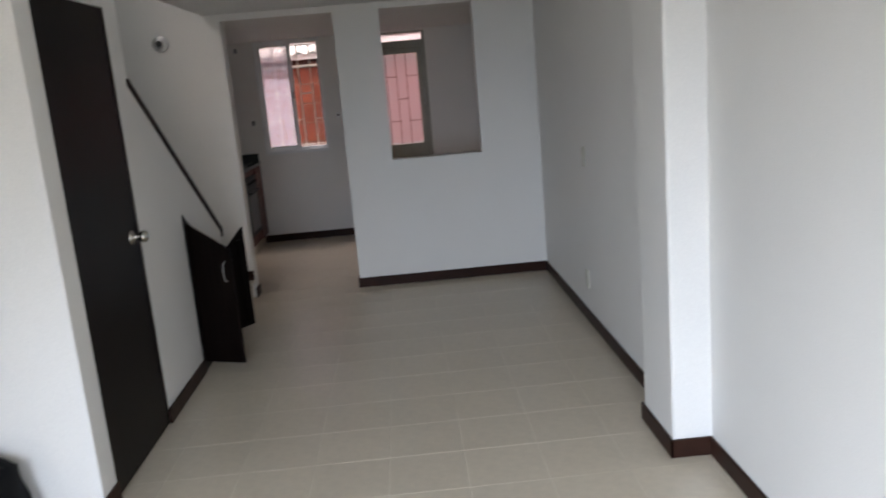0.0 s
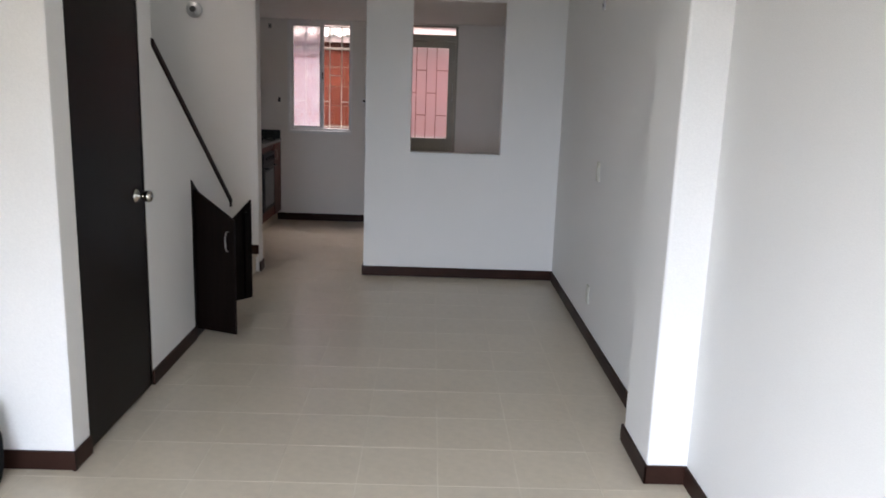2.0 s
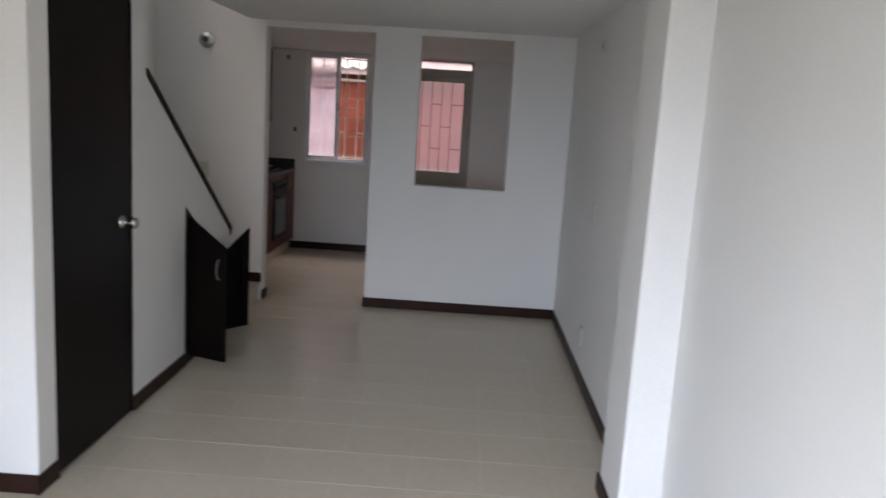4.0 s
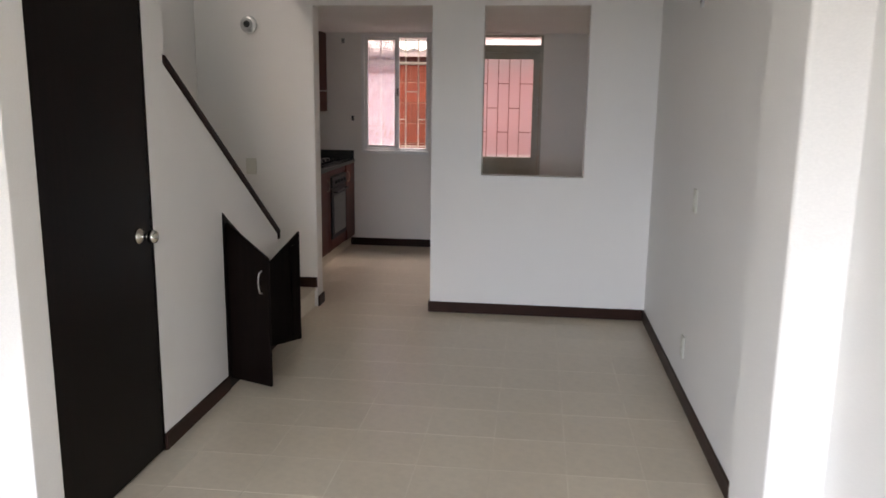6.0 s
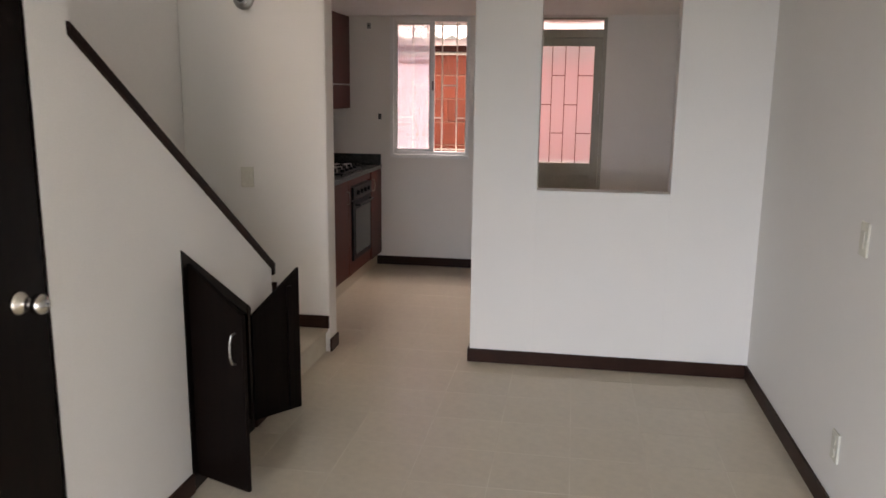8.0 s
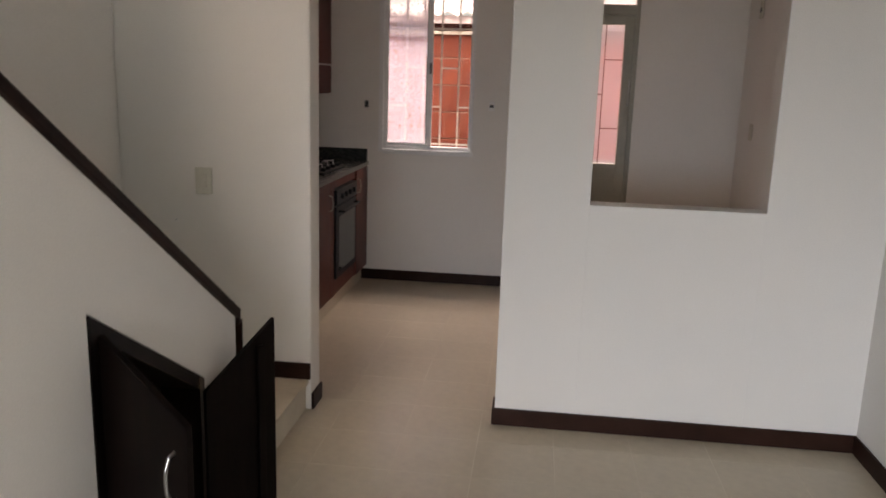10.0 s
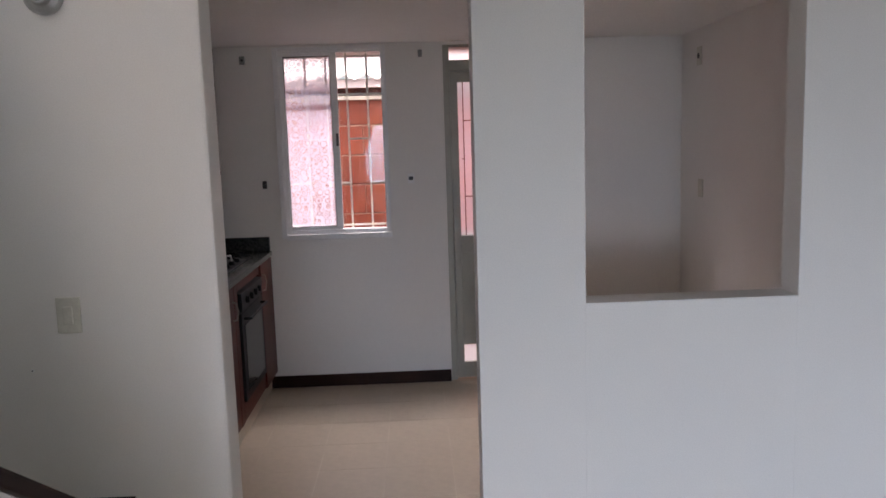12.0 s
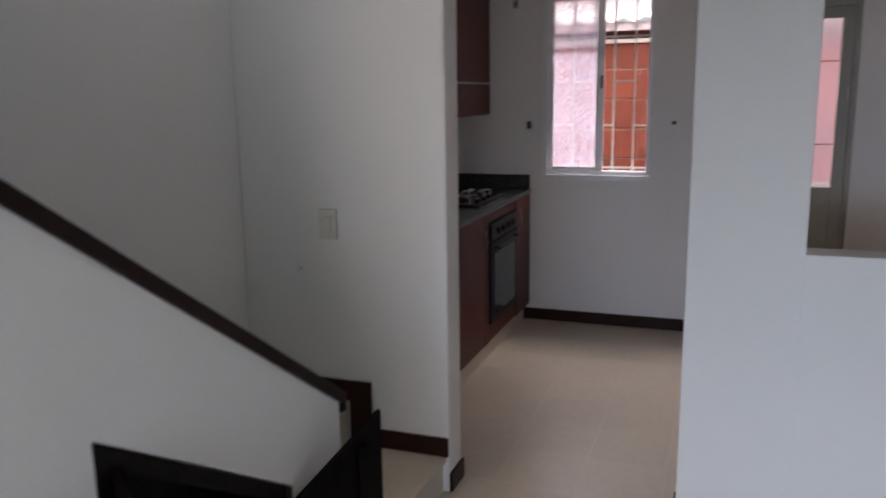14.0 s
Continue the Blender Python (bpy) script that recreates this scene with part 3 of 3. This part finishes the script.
grille = thing("window_grille", "cream painted steel security bars outside the window", "grille", (-1.37, Y_BACK + 0.11, WZ0))


def gbar(x0, z0, x1, z1, parent, y, r, mat):
    ob = part("bar", B(min(x0, x1) - r, y - r, min(z0, z1) - r, max(x0, x1) + r, y + r, max(z0, z1) + r), mat, parent)
    ob.matrix_parent_inverse = parent.matrix_basis.inverted()


gy = Y_BACK + 0.11
gx = [WX0 + 0.006] + [-1.551 + 0.132 * i for i in range(4)] + [WX1 - 0.006]
for x in gx[1:5]:
    gbar(x, WZ0 + 0.004, x, WZ1 - 0.004, grille, gy, 0.006, M_BARWHITE)
for z in (1.06, 1.91, 2.15):
    gbar(gx[0], z, gx[5], z, grille, gy + 0.013, 0.006, M_BARWHITE)
for i in range(5):
    for z in ((1.34,) if i % 2 == 0 else (1.625,)):
        gbar(gx[i] + 0.014, z, gx[i + 1] - 0.014, z, grille, gy, 0.006, M_BARWHITE)

# back door --------------------------------------------------------------------
bd = tagged(new("door_2", mesh_of("door_2", B(DX0, Y_BACK + 0.02, 0.0, DX0 + 0.04, Y_BACK + 0.12, DZ1, bevel=0.003), M_DOORMETAL)), "grey-green metal back door with frosted glass and grille", "door", kind="structure")
part("door_frame", B(DX1 - 0.028, Y_BACK + 0.02, 0.0, DX1, Y_BACK + 0.12, DZ1, bevel=0.003), M_DOORMETAL, bd)
part("door_frame", B(DX0 + 0.04, Y_BACK + 0.02, DZ1 - 0.012, DX1 - 0.028, Y_BACK + 0.12, DZ1, bevel=0.002), M_DOORMETAL, bd)
part("door_frame", B(DX0 + 0.04, Y_BACK + 0.02, 2.03, DX1 - 0.028, Y_BACK + 0.12, 2.10, bevel=0.003), M_DOORMETAL, bd)
p = part("transom_pane", B(DX0 + 0.04, Y_BACK + 0.06, 2.10, DX1 - 0.028, Y_BACK + 0.064, DZ1 - 0.012), M_FROST_DOOR, bd, "frosted transom pane")
p.visible_shadow = False
LX0, LX1 = DX0 + 0.042, DX1 - 0.030
GX0, GX1, GZ0, GZ1 = -0.575, 0.032, 0.972, 1.962
leaf = part("door_leaf", B(LX0, Y_BACK + 0.03, 0.01, GX0, Y_BACK + 0.07, 2.028, bevel=0.003), M_DOORMETAL, bd)
part("stile", B(GX1, Y_BACK + 0.03, 0.01, LX1, Y_BACK + 0.07, 2.028, bevel=0.003), M_DOORMETAL, leaf)
part("top_rail", B(GX0, Y_BACK + 0.03, GZ1, GX1, Y_BACK + 0.07, 2.028, bevel=0.003), M_DOORMETAL, leaf)
part("lock_rail", B(GX0, Y_BACK + 0.03, 0.86, GX1, Y_BACK + 0.07, GZ0, bevel=0.003), M_DOORMETAL, leaf)
part("lower_panel", B(GX0, Y_BACK + 0.04, 0.235, GX1, Y_BACK + 0.06, 0.86), M_DOORMETAL, leaf)
part("lower_panel", B(GX0 + 0.085, Y_BACK + 0.04, 0.12, GX1, Y_BACK + 0.06, 0.235), M_DOORMETAL, leaf)
part("bottom_rail", B(GX0, Y_BACK + 0.03, 0.01, GX1, Y_BACK + 0.07, 0.12, bevel=0.003), M_DOORMETAL, leaf)
p = part("pane", B(GX0, Y_BACK + 0.058, GZ0, GX1, Y_BACK + 0.062, GZ1), M_FROST_DOOR, leaf, "frosted glass pane")
p.visible_shadow = False
part("glazing_bead", B(GX0, Y_BACK + 0.066, GZ0, GX1, Y_BACK + 0.09, GZ0 + 0.018, bevel=0.002), M_BARWHITE, leaf, "cream glazing bead")
p = part("vent_pane", B(GX0, Y_BACK + 0.048, 0.12, GX0 + 0.085, Y_BACK + 0.052, 0.235), M_FROST_DOOR, leaf, "small frosted vent pane")
p.visible_shadow = False
part("lever_handle", tube(bmesh.new(), [(0.085, Y_BACK + 0.03, 1.40), (0.085, Y_BACK - 0.01, 1.41), (0.085, Y_BACK - 0.012, 1.5), (0.085, Y_BACK - 0.01, 1.57), (0.085, Y_BACK + 0.03, 1.58)], 0.006, 8), M_STEEL, leaf)
dg = thing("door_grille", "brown painted steel grille over the door glass", "grille", (-0.27, Y_BACK + 0.045, GZ0))
bx = [GX0 + 0.02] + [-0.319 + 0.111 * k for k in (-2, -1, 0, 1, 2)] + [GX1 - 0.004]
for x in bx[1:6]:
    gbar(x, GZ0 + 0.003, x, GZ1 - 0.003, dg, Y_BACK + 0.047, 0.0032, M_BARDARK)
for i, zs in enumerate(((1.472,), (1.718, 1.228), (1.472,), (1.718, 1.228), (1.472,), (1.718, 1.228), (1.472,))):
    if i < 6:
        for z in zs:
            gbar(bx[i] + 0.005, z, bx[i + 1] - 0.005, z, dg, Y_BACK + 0.047, 0.0032, M_BARDARK)


# small fittings ------------------------------------------------------------------
def plate(name, at, turn, w, h, mat, label, category, holes=0, rocker=False, dark=M_DARKPL, recess=False):
    """A wall plate that faces local -y."""
    t = thing(name, label, category, at)
    t.rotation_euler = (0, 0, radians(turn))
    part("cover", B(-w / 2, -0.009, -h / 2, w / 2, -0.0005, h / 2, bevel=0.003), mat, t)
    if rocker:
        part("rocker", B(-w * 0.2, -0.014, -h * 0.25, w * 0.2, -0.0095, h * 0.25, bevel=0.002), mat, t)
    if recess:
        part("recess", B(-w * 0.34, -0.0105, -h * 0.17, w * 0.34, -0.0095, h * 0.17), dark, t, "dark recess")
    for k in range(holes):
        z = (k - (holes - 1) / 2) * h * 0.42
        part("socket", lathe(bmesh.new(), [(w * 0.24, 0.0095), (w * 0.22, 0.0125), (w * 0.1, 0.0128)], pose(0, 0, z, 90, 0, 0), 16), dark, t)
    return t


plate("wall_outlet", (X_RIGHT, 4.90, 0.29), 90 + 180, 0.075, 0.115, M_IVORY, "ivory plastic outlet low on the white wall", "outlet", 2, dark=M_IVORY)
plate("light_switch", (X_RIGHT, 4.85, 1.085), 270, 0.075, 0.12, M_IVORY, "ivory plastic switch on the side wall", "switch", rocker=True)
plate("light_switch", (-2.022, Y_PART, 1.06), 0, 0.078, 0.12, M_IVORY, "ivory plastic switch on the stair alcove wall", "switch", rocker=True)
plate("wall_outlet", (-0.892, Y_BACK, 1.36), 0, 0.042, 0.066, M_ALU, "small white outlet with a dark recess beside the window", "outlet", recess=True)
plate("wall_outlet", (-1.83, Y_BACK, 1.347), 0, 0.028, 0.05, M_DARKPL, "dark open outlet box above the worktop", "outlet")
plate("pipe_outlet", (-1.925, Y_BACK, 2.13), 0, 0.034, 0.05, M_GREYPL, "grey metal fitting high on the kitchen wall", "fitting", 1)
plate("wall_fitting", (-0.808, Y_BACK, 2.145), 0, 0.026, 0.045, M_GREYPL, "small dark fitting high beside the back door", "fitting")
plate("light_switch", (X_KITCHEN, 8.54, 1.26), 270, 0.07, 0.11, M_IVORY, "ivory switch on the kitchen side wall", "switch", rocker=True)
plate("wall_outlet", (X_KITCHEN, 8.59, 2.05), 270, 0.07, 0.11, M_IVORY, "ivory outlet high on the kitchen side wall", "outlet", 1)
plate("wall_fitting", (X_RIGHT, 5.04, 2.09), 270, 0.05, 0.06, M_STEEL, "small metal wall fitting high on the side wall", "fitting", 1)

anchor = thing("wall_anchor", "small white plastic wall plug below the switch", "wall plug", (-2.159, Y_PART, 0.876))
part("collar", lathe(bmesh.new(), [(0.006, 0.0005), (0.006, 0.003), (0.004, 0.0045)], pose(0, 0, 0, 90, 0, 0), 12), M_ALU, anchor, smooth=True)
part("hole", lathe(bmesh.new(), [(0.0026, 0.0046), (0.0022, 0.0052)], pose(0, 0, 0, 90, 0, 0), 10), M_DARKPL, anchor)
lamp = thing("wall_lamp_holder", "round dull metal lamp holder without bulb on the alcove wall", "lamp holder", (-2.005, Y_PART, 2.08))
part("base", lathe(bmesh.new(), [(0.062, 0.0005), (0.062, 0.012), (0.055, 0.02), (0.036, 0.026), (0.034, 0.05), (0.03, 0.052)], pose(0, 0, 0, 90, 0, 0)), M_STEEL, lamp, smooth=False)
part("socket", lathe(bmesh.new(), [(0.024, 0.052), (0.022, 0.054)], pose(0, 0, 0, 90, 0, 0), 18), M_DARKPL, lamp, "dark lamp socket")


# backpack ------------------------------------------------------------------------
def soft_box(w, dpt, h, seed, puff=0.02, taper=0.8, cuts=7):
    bm = bmesh.new()
    bmesh.ops.create_cube(bm, size=1)
    bmesh.ops.subdivide_edges(bm, edges=bm.edges[:], cuts=cuts, use_grid_fill=True)
    for v in bm.verts:
        c = v.co.copy()
        s = c.normalized() * 0.62
        q = c.lerp(s, 0.55)
        k = 1 - (1 - taper) * (q.z + 0.5)
        n = noise.noise(c * 2.3 + Vector((seed, 0, 0)))
        v.co = Vector((q.x * w * k, q.y * dpt * k, (q.z + 0.5) * h)) + q.normalized() * n * puff
        v.co.z = max(v.co.z, 0)
    return bm


def ribbon(pts, width, thick, side=(0, 1, 0)):
    """A flat padded strap along the points; side gives the way of its breadth."""
    bm = bmesh.new()
    rings = []
    for i, p in enumerate(pts):
        d = (Vector(pts[min(i + 1, len(pts) - 1)]) - Vector(pts[max(i - 1, 0)])).normalized()
        s = (Vector(side) - d * d.dot(Vector(side))).normalized()
        n = d.cross(s)
        rings.append([bm.verts.new(Vector(p) + s * width * u + n * thick * v) for u, v in ((-0.5, -0.3), (-0.42, -0.5), (0.42, -0.5), (0.5, -0.3), (0.5, 0.3), (0.42, 0.5), (-0.42, 0.5), (-0.5, 0.3))])
    for a, c in zip(rings, rings[1:]):
        for k in range(8):
            bm.faces.new((a[k], a[(k + 1) % 8], c[(k + 1) % 8], c[k]))
    bm.faces.new(rings[0][::-1])
    bm.faces.new(rings[-1])
    return bm


def bend(pts, n=6):
    """Points eased into a smooth line."""
    out = []
    for i in range(len(pts) - 1):
        p0, p1, p2, p3 = (Vector(pts[max(0, min(len(pts) - 1, i + k))]) for k in (-1, 0, 1, 2))
        for s in range(n):
            t = s / n
            out.append(0.5 * (2 * p1 + (p2 - p0) * t + (2 * p0 - 5 * p1 + 4 * p2 - p3) * t * t + (3 * p1 - p0 - 3 * p2 + p3) * t ** 3))
    return out + [Vector(pts[-1])]


bag = thing("backpack", "black nylon backpack with lime strap tags against the wall", "backpack", (-1.95, 2.80, 0))
bag.scale = (0.9, 0.9, 0.89)
bag.rotation_euler = (radians(-3), 0, radians(-6))
part("main_bag", soft_box(0.43, 0.25, 0.385, 3, 0.035, 0.82, 11), M_NYLON, bag, smooth=True)
ob = part("top_flap", soft_box(0.24, 0.19, 0.12, 5, 0.02, 0.6, 7), M_NYLON, bag, smooth=True)
ob.location = (-0.06, -0.01, 0.29)
ob = part("side_pouch", soft_box(0.27, 0.2, 0.33, 9, 0.03, 0.72, 9), M_NYLON, bag, smooth=True)
ob.location = (-0.22, -0.02, 0)
ob = part("front_pocket", soft_box(0.29, 0.12, 0.27, 7, 0.02, 0.85, 9), M_MESH, bag, "dark grey mesh front pocket", smooth=True)
ob.location = (0.05, -0.10, 0.02)
part("pocket_piping", tube(bmesh.new(), bend([(-0.10, -0.15, 0.03), (-0.105, -0.165, 0.15), (-0.06, -0.16, 0.27), (0.05, -0.15, 0.315), (0.15, -0.145, 0.26), (0.19, -0.14, 0.13), (0.185, -0.13, 0.03)]), 0.005, 6), M_NYLON, bag, smooth=True)
part("zip", tube(bmesh.new(), bend([(-0.13, -0.10, 0.33), (0.0, -0.125, 0.37), (0.13, -0.10, 0.33), (0.2, -0.05, 0.22)]), 0.004, 6), M_MESH, bag, smooth=True)
part("top_handle", ribbon(bend([(0.04, 0.0, 0.36), (0.055, -0.01, 0.385), (0.10, -0.01, 0.40), (0.145, -0.01, 0.385), (0.165, -0.01, 0.34), (0.16, 0.0, 0.30)]), 0.022, 0.008), M_NYLON, bag, smooth=True)
part("shoulder_strap", ribbon(bend([(-0.10, -0.05, 0.385), (-0.15, -0.12, 0.36), (-0.19, -0.165, 0.28), (-0.19, -0.18, 0.17), (-0.17, -0.17, 0.07), (-0.13, -0.15, 0.02)]), 0.06, 0.014, (1, 0, 0)), M_NYLON, bag, smooth=True)
part("shoulder_strap", ribbon(bend([(-0.17, 0.0, 0.36), (-0.25, -0.03, 0.345), (-0.34, -0.05, 0.285), (-0.385, -0.06, 0.19), (-0.37, -0.07, 0.09), (-0.29, -0.08, 0.04), (-0.2, -0.08, 0.03)]), 0.062, 0.014), M_NYLON, bag, smooth=True)
part("hip_belt", ribbon(bend([(-0.18, -0.06, 0.05), (-0.27, -0.12, 0.035), (-0.36, -0.16, 0.03), (-0.43, -0.18, 0.022)]), 0.05, 0.012, (0, 0, 1)), M_NYLON, bag, smooth=True)
part("webbing", ribbon(bend([(-0.215, -0.10, 0.355), (-0.205, -0.13, 0.325), (-0.195, -0.155, 0.285)]), 0.016, 0.004, (1, 0, 0)), M_WEB, bag, "grey webbing strap")
part("webbing", ribbon(bend([(0.0, -0.125, 0.37), (-0.012, -0.155, 0.34), (-0.022, -0.172, 0.29)]), 0.018, 0.004, (1, 0, 0)), M_WEB, bag, "grey webbing strap")
for x, y, z in ((-0.215, -0.105, 0.35), (-0.055, -0.168, 0.335)):
    part("strap_tag", ribbon([(x, y, z), (x + 0.006, y - 0.012, z - 0.022), (x + 0.010, y - 0.018, z - 0.045)], 0.016, 0.006, (1, 0, 0)), M_LIME, bag, "lime green strap tag")

# outside ------------------------------------------------------------------------
tagged(new("ground", mesh_of("ground", B(-300, -300, -0.4, 300, 300, -0.14), M_GRASS)), "open ground around the house", "ground", kind="structure")
structure("patio_floor", B(X_LEFT - 0.6, Y_BACK + 0.15, -0.139, 1.6, 10.6, -0.02), M_CONC, "grey concrete patio floor", "floor")
structure("eave", B(X_LEFT - 0.15, Y_BACK + 0.151, 2.18, 1.15, 9.31, 2.25, bevel=0.004), M_FASCIA, "pale concrete eave over the patio, tinted with pink brick light", "eave")
structure("pavement", B(-4, -8, -0.139, 4, Y_FRONT - 0.15, -0.02), M_CONC, "grey concrete pavement before the entrance", "pavement")
structure("wall_patio_left", B(X_LEFT - 0.75, Y_BACK + 0.15, -0.1, X_LEFT - 0.6, 10.6, 2.1), M_BRICK, "orange brick patio side wall", "wall")
structure("wall_patio_right", B(1.6, Y_BACK + 0.15, -0.1, 1.75, 10.6, 2.1), M_BRICK, "orange brick patio side wall", "wall")

roof = bmesh.new()
nx, rows = 120, ((10.42, 2.135), (10.8, 2.22), (12.6, 2.62))
grid = [[roof.verts.new((-3.4 + 5.4 * i / nx, y, z + 0.022 * math.cos(2 * math.pi * i / 4))) for i in range(nx + 1)] for y, z in rows]
low = [[roof.verts.new(v.co - Vector((0, 0, 0.012))) for v in r] for r in grid]
for a, b in zip(grid, grid[1:]):
    for i in range(nx):
        roof.faces.new((a[i], a[i + 1], b[i + 1], b[i]))
for a, b in zip(low, low[1:]):
    for i in range(nx):
        roof.faces.new((a[i], b[i], b[i + 1], a[i + 1]))
for i in range(nx):
    roof.faces.new((grid[0][i], low[0][i], low[0][i + 1], grid[0][i + 1]))
nb = thing("neighbour_shed", "orange clay block shed under a grey corrugated roof", "shed", (-0.8, 10.7, -0.1))


def nb_part(name, bm, mat, label=""):
    ob = part(name, bm, mat, nb, label)
    ob.matrix_parent_inverse = nb.matrix_basis.inverted()
    return ob


nb_part("roof", roof, M_ROOF, "grey corrugated fibre cement roof")
nb_part("fascia", B(-3.3, 10.47, 2.05, 1.9, 10.5, 2.122, bevel=0.004), M_FASCIA, "pale fascia board under the corrugated edge")
# dark strip stands for the shade the roof edge throws on the wall
nb_part("under_roof_shade", B(-3.2, 10.586, 1.992, 1.8, 10.611, 2.08, bevel=0.003), M_CHERRY, "dark red-brown strip standing for the shade under the roof edge")
nb_part("batten", B(-3.2, 10.565, 1.958, 1.8, 10.596, 1.99, bevel=0.003), M_BARWHITE, "cream painted batten")
nbw = nb_part("wall", B(-3.2, 10.612, -0.1, 1.8, 10.75, 2.085), M_MORTAR, "pale mortar behind the clay blocks")

# pieces: clay blocks and floor tiles ------------------------------------------------
bw, bh = 0.38, 0.25


def block_mesh(w):
    return mesh_of("clay_block", B(0, 0, 0, w, 0.05, bh - 0.012, bevel=0.004, seg=1), M_BRICK)


full = block_mesh(bw - 0.006)
for r in range(9):
    z = -0.025 + bh * r - 0.235 + 0.01
    x = -3.19 - (0 if r % 2 else bw / 2)
    while x < 1.7:
        if x > -3.2 and z > -0.2:
            ob = new("clay_block", full)
            ob.parent = nbw
            ob.location = (x, 10.60 + random.uniform(0, 0.004), z)
        x += bw

structure_floor = structure("floor", B(X_LEFT - 0.1, Y_FRONT - 0.1, -0.12, 1.1, Y_BACK + 0.12, -0.0009), M_GROUT, "beige ceramic tiled floor with pale joints", "floor")
TS = 0.33
bm = bmesh.new()
box(bm, 0, 0, -0.006, TS - 0.004, TS - 0.004, 0.0, bevel=0.0004, seg=1)
tile_mesh = mesh_of("floor_tile", bm, M_TILE)
rest = bmesh.new()
for j in range(-20, 17):
    for i in range(-5, 7):
        x, y = -1.06 + TS * i, 3.57 + TS * j
        if x > 1.0 or x + TS < X_LEFT or y > Y_BACK or y + TS < Y_FRONT:
            continue
        dz = random.uniform(-0.0003, 0.0)
        if y > 2.2 and (x > -1.9 or y < 3) or y > 6.3:
            ob = new("floor_tile", tile_mesh)
            ob.parent = structure_floor
            ob.location = (x + 0.002, y + 0.002, dz)
        else:
            box(rest, x + 0.002, y + 0.002, -0.006 + dz, x + TS - 0.0025, y + TS - 0.0025, dz)
ob = part("floor_tiles_joined", rest, M_TILE, structure_floor)
tagged(ob, kind="stuff")
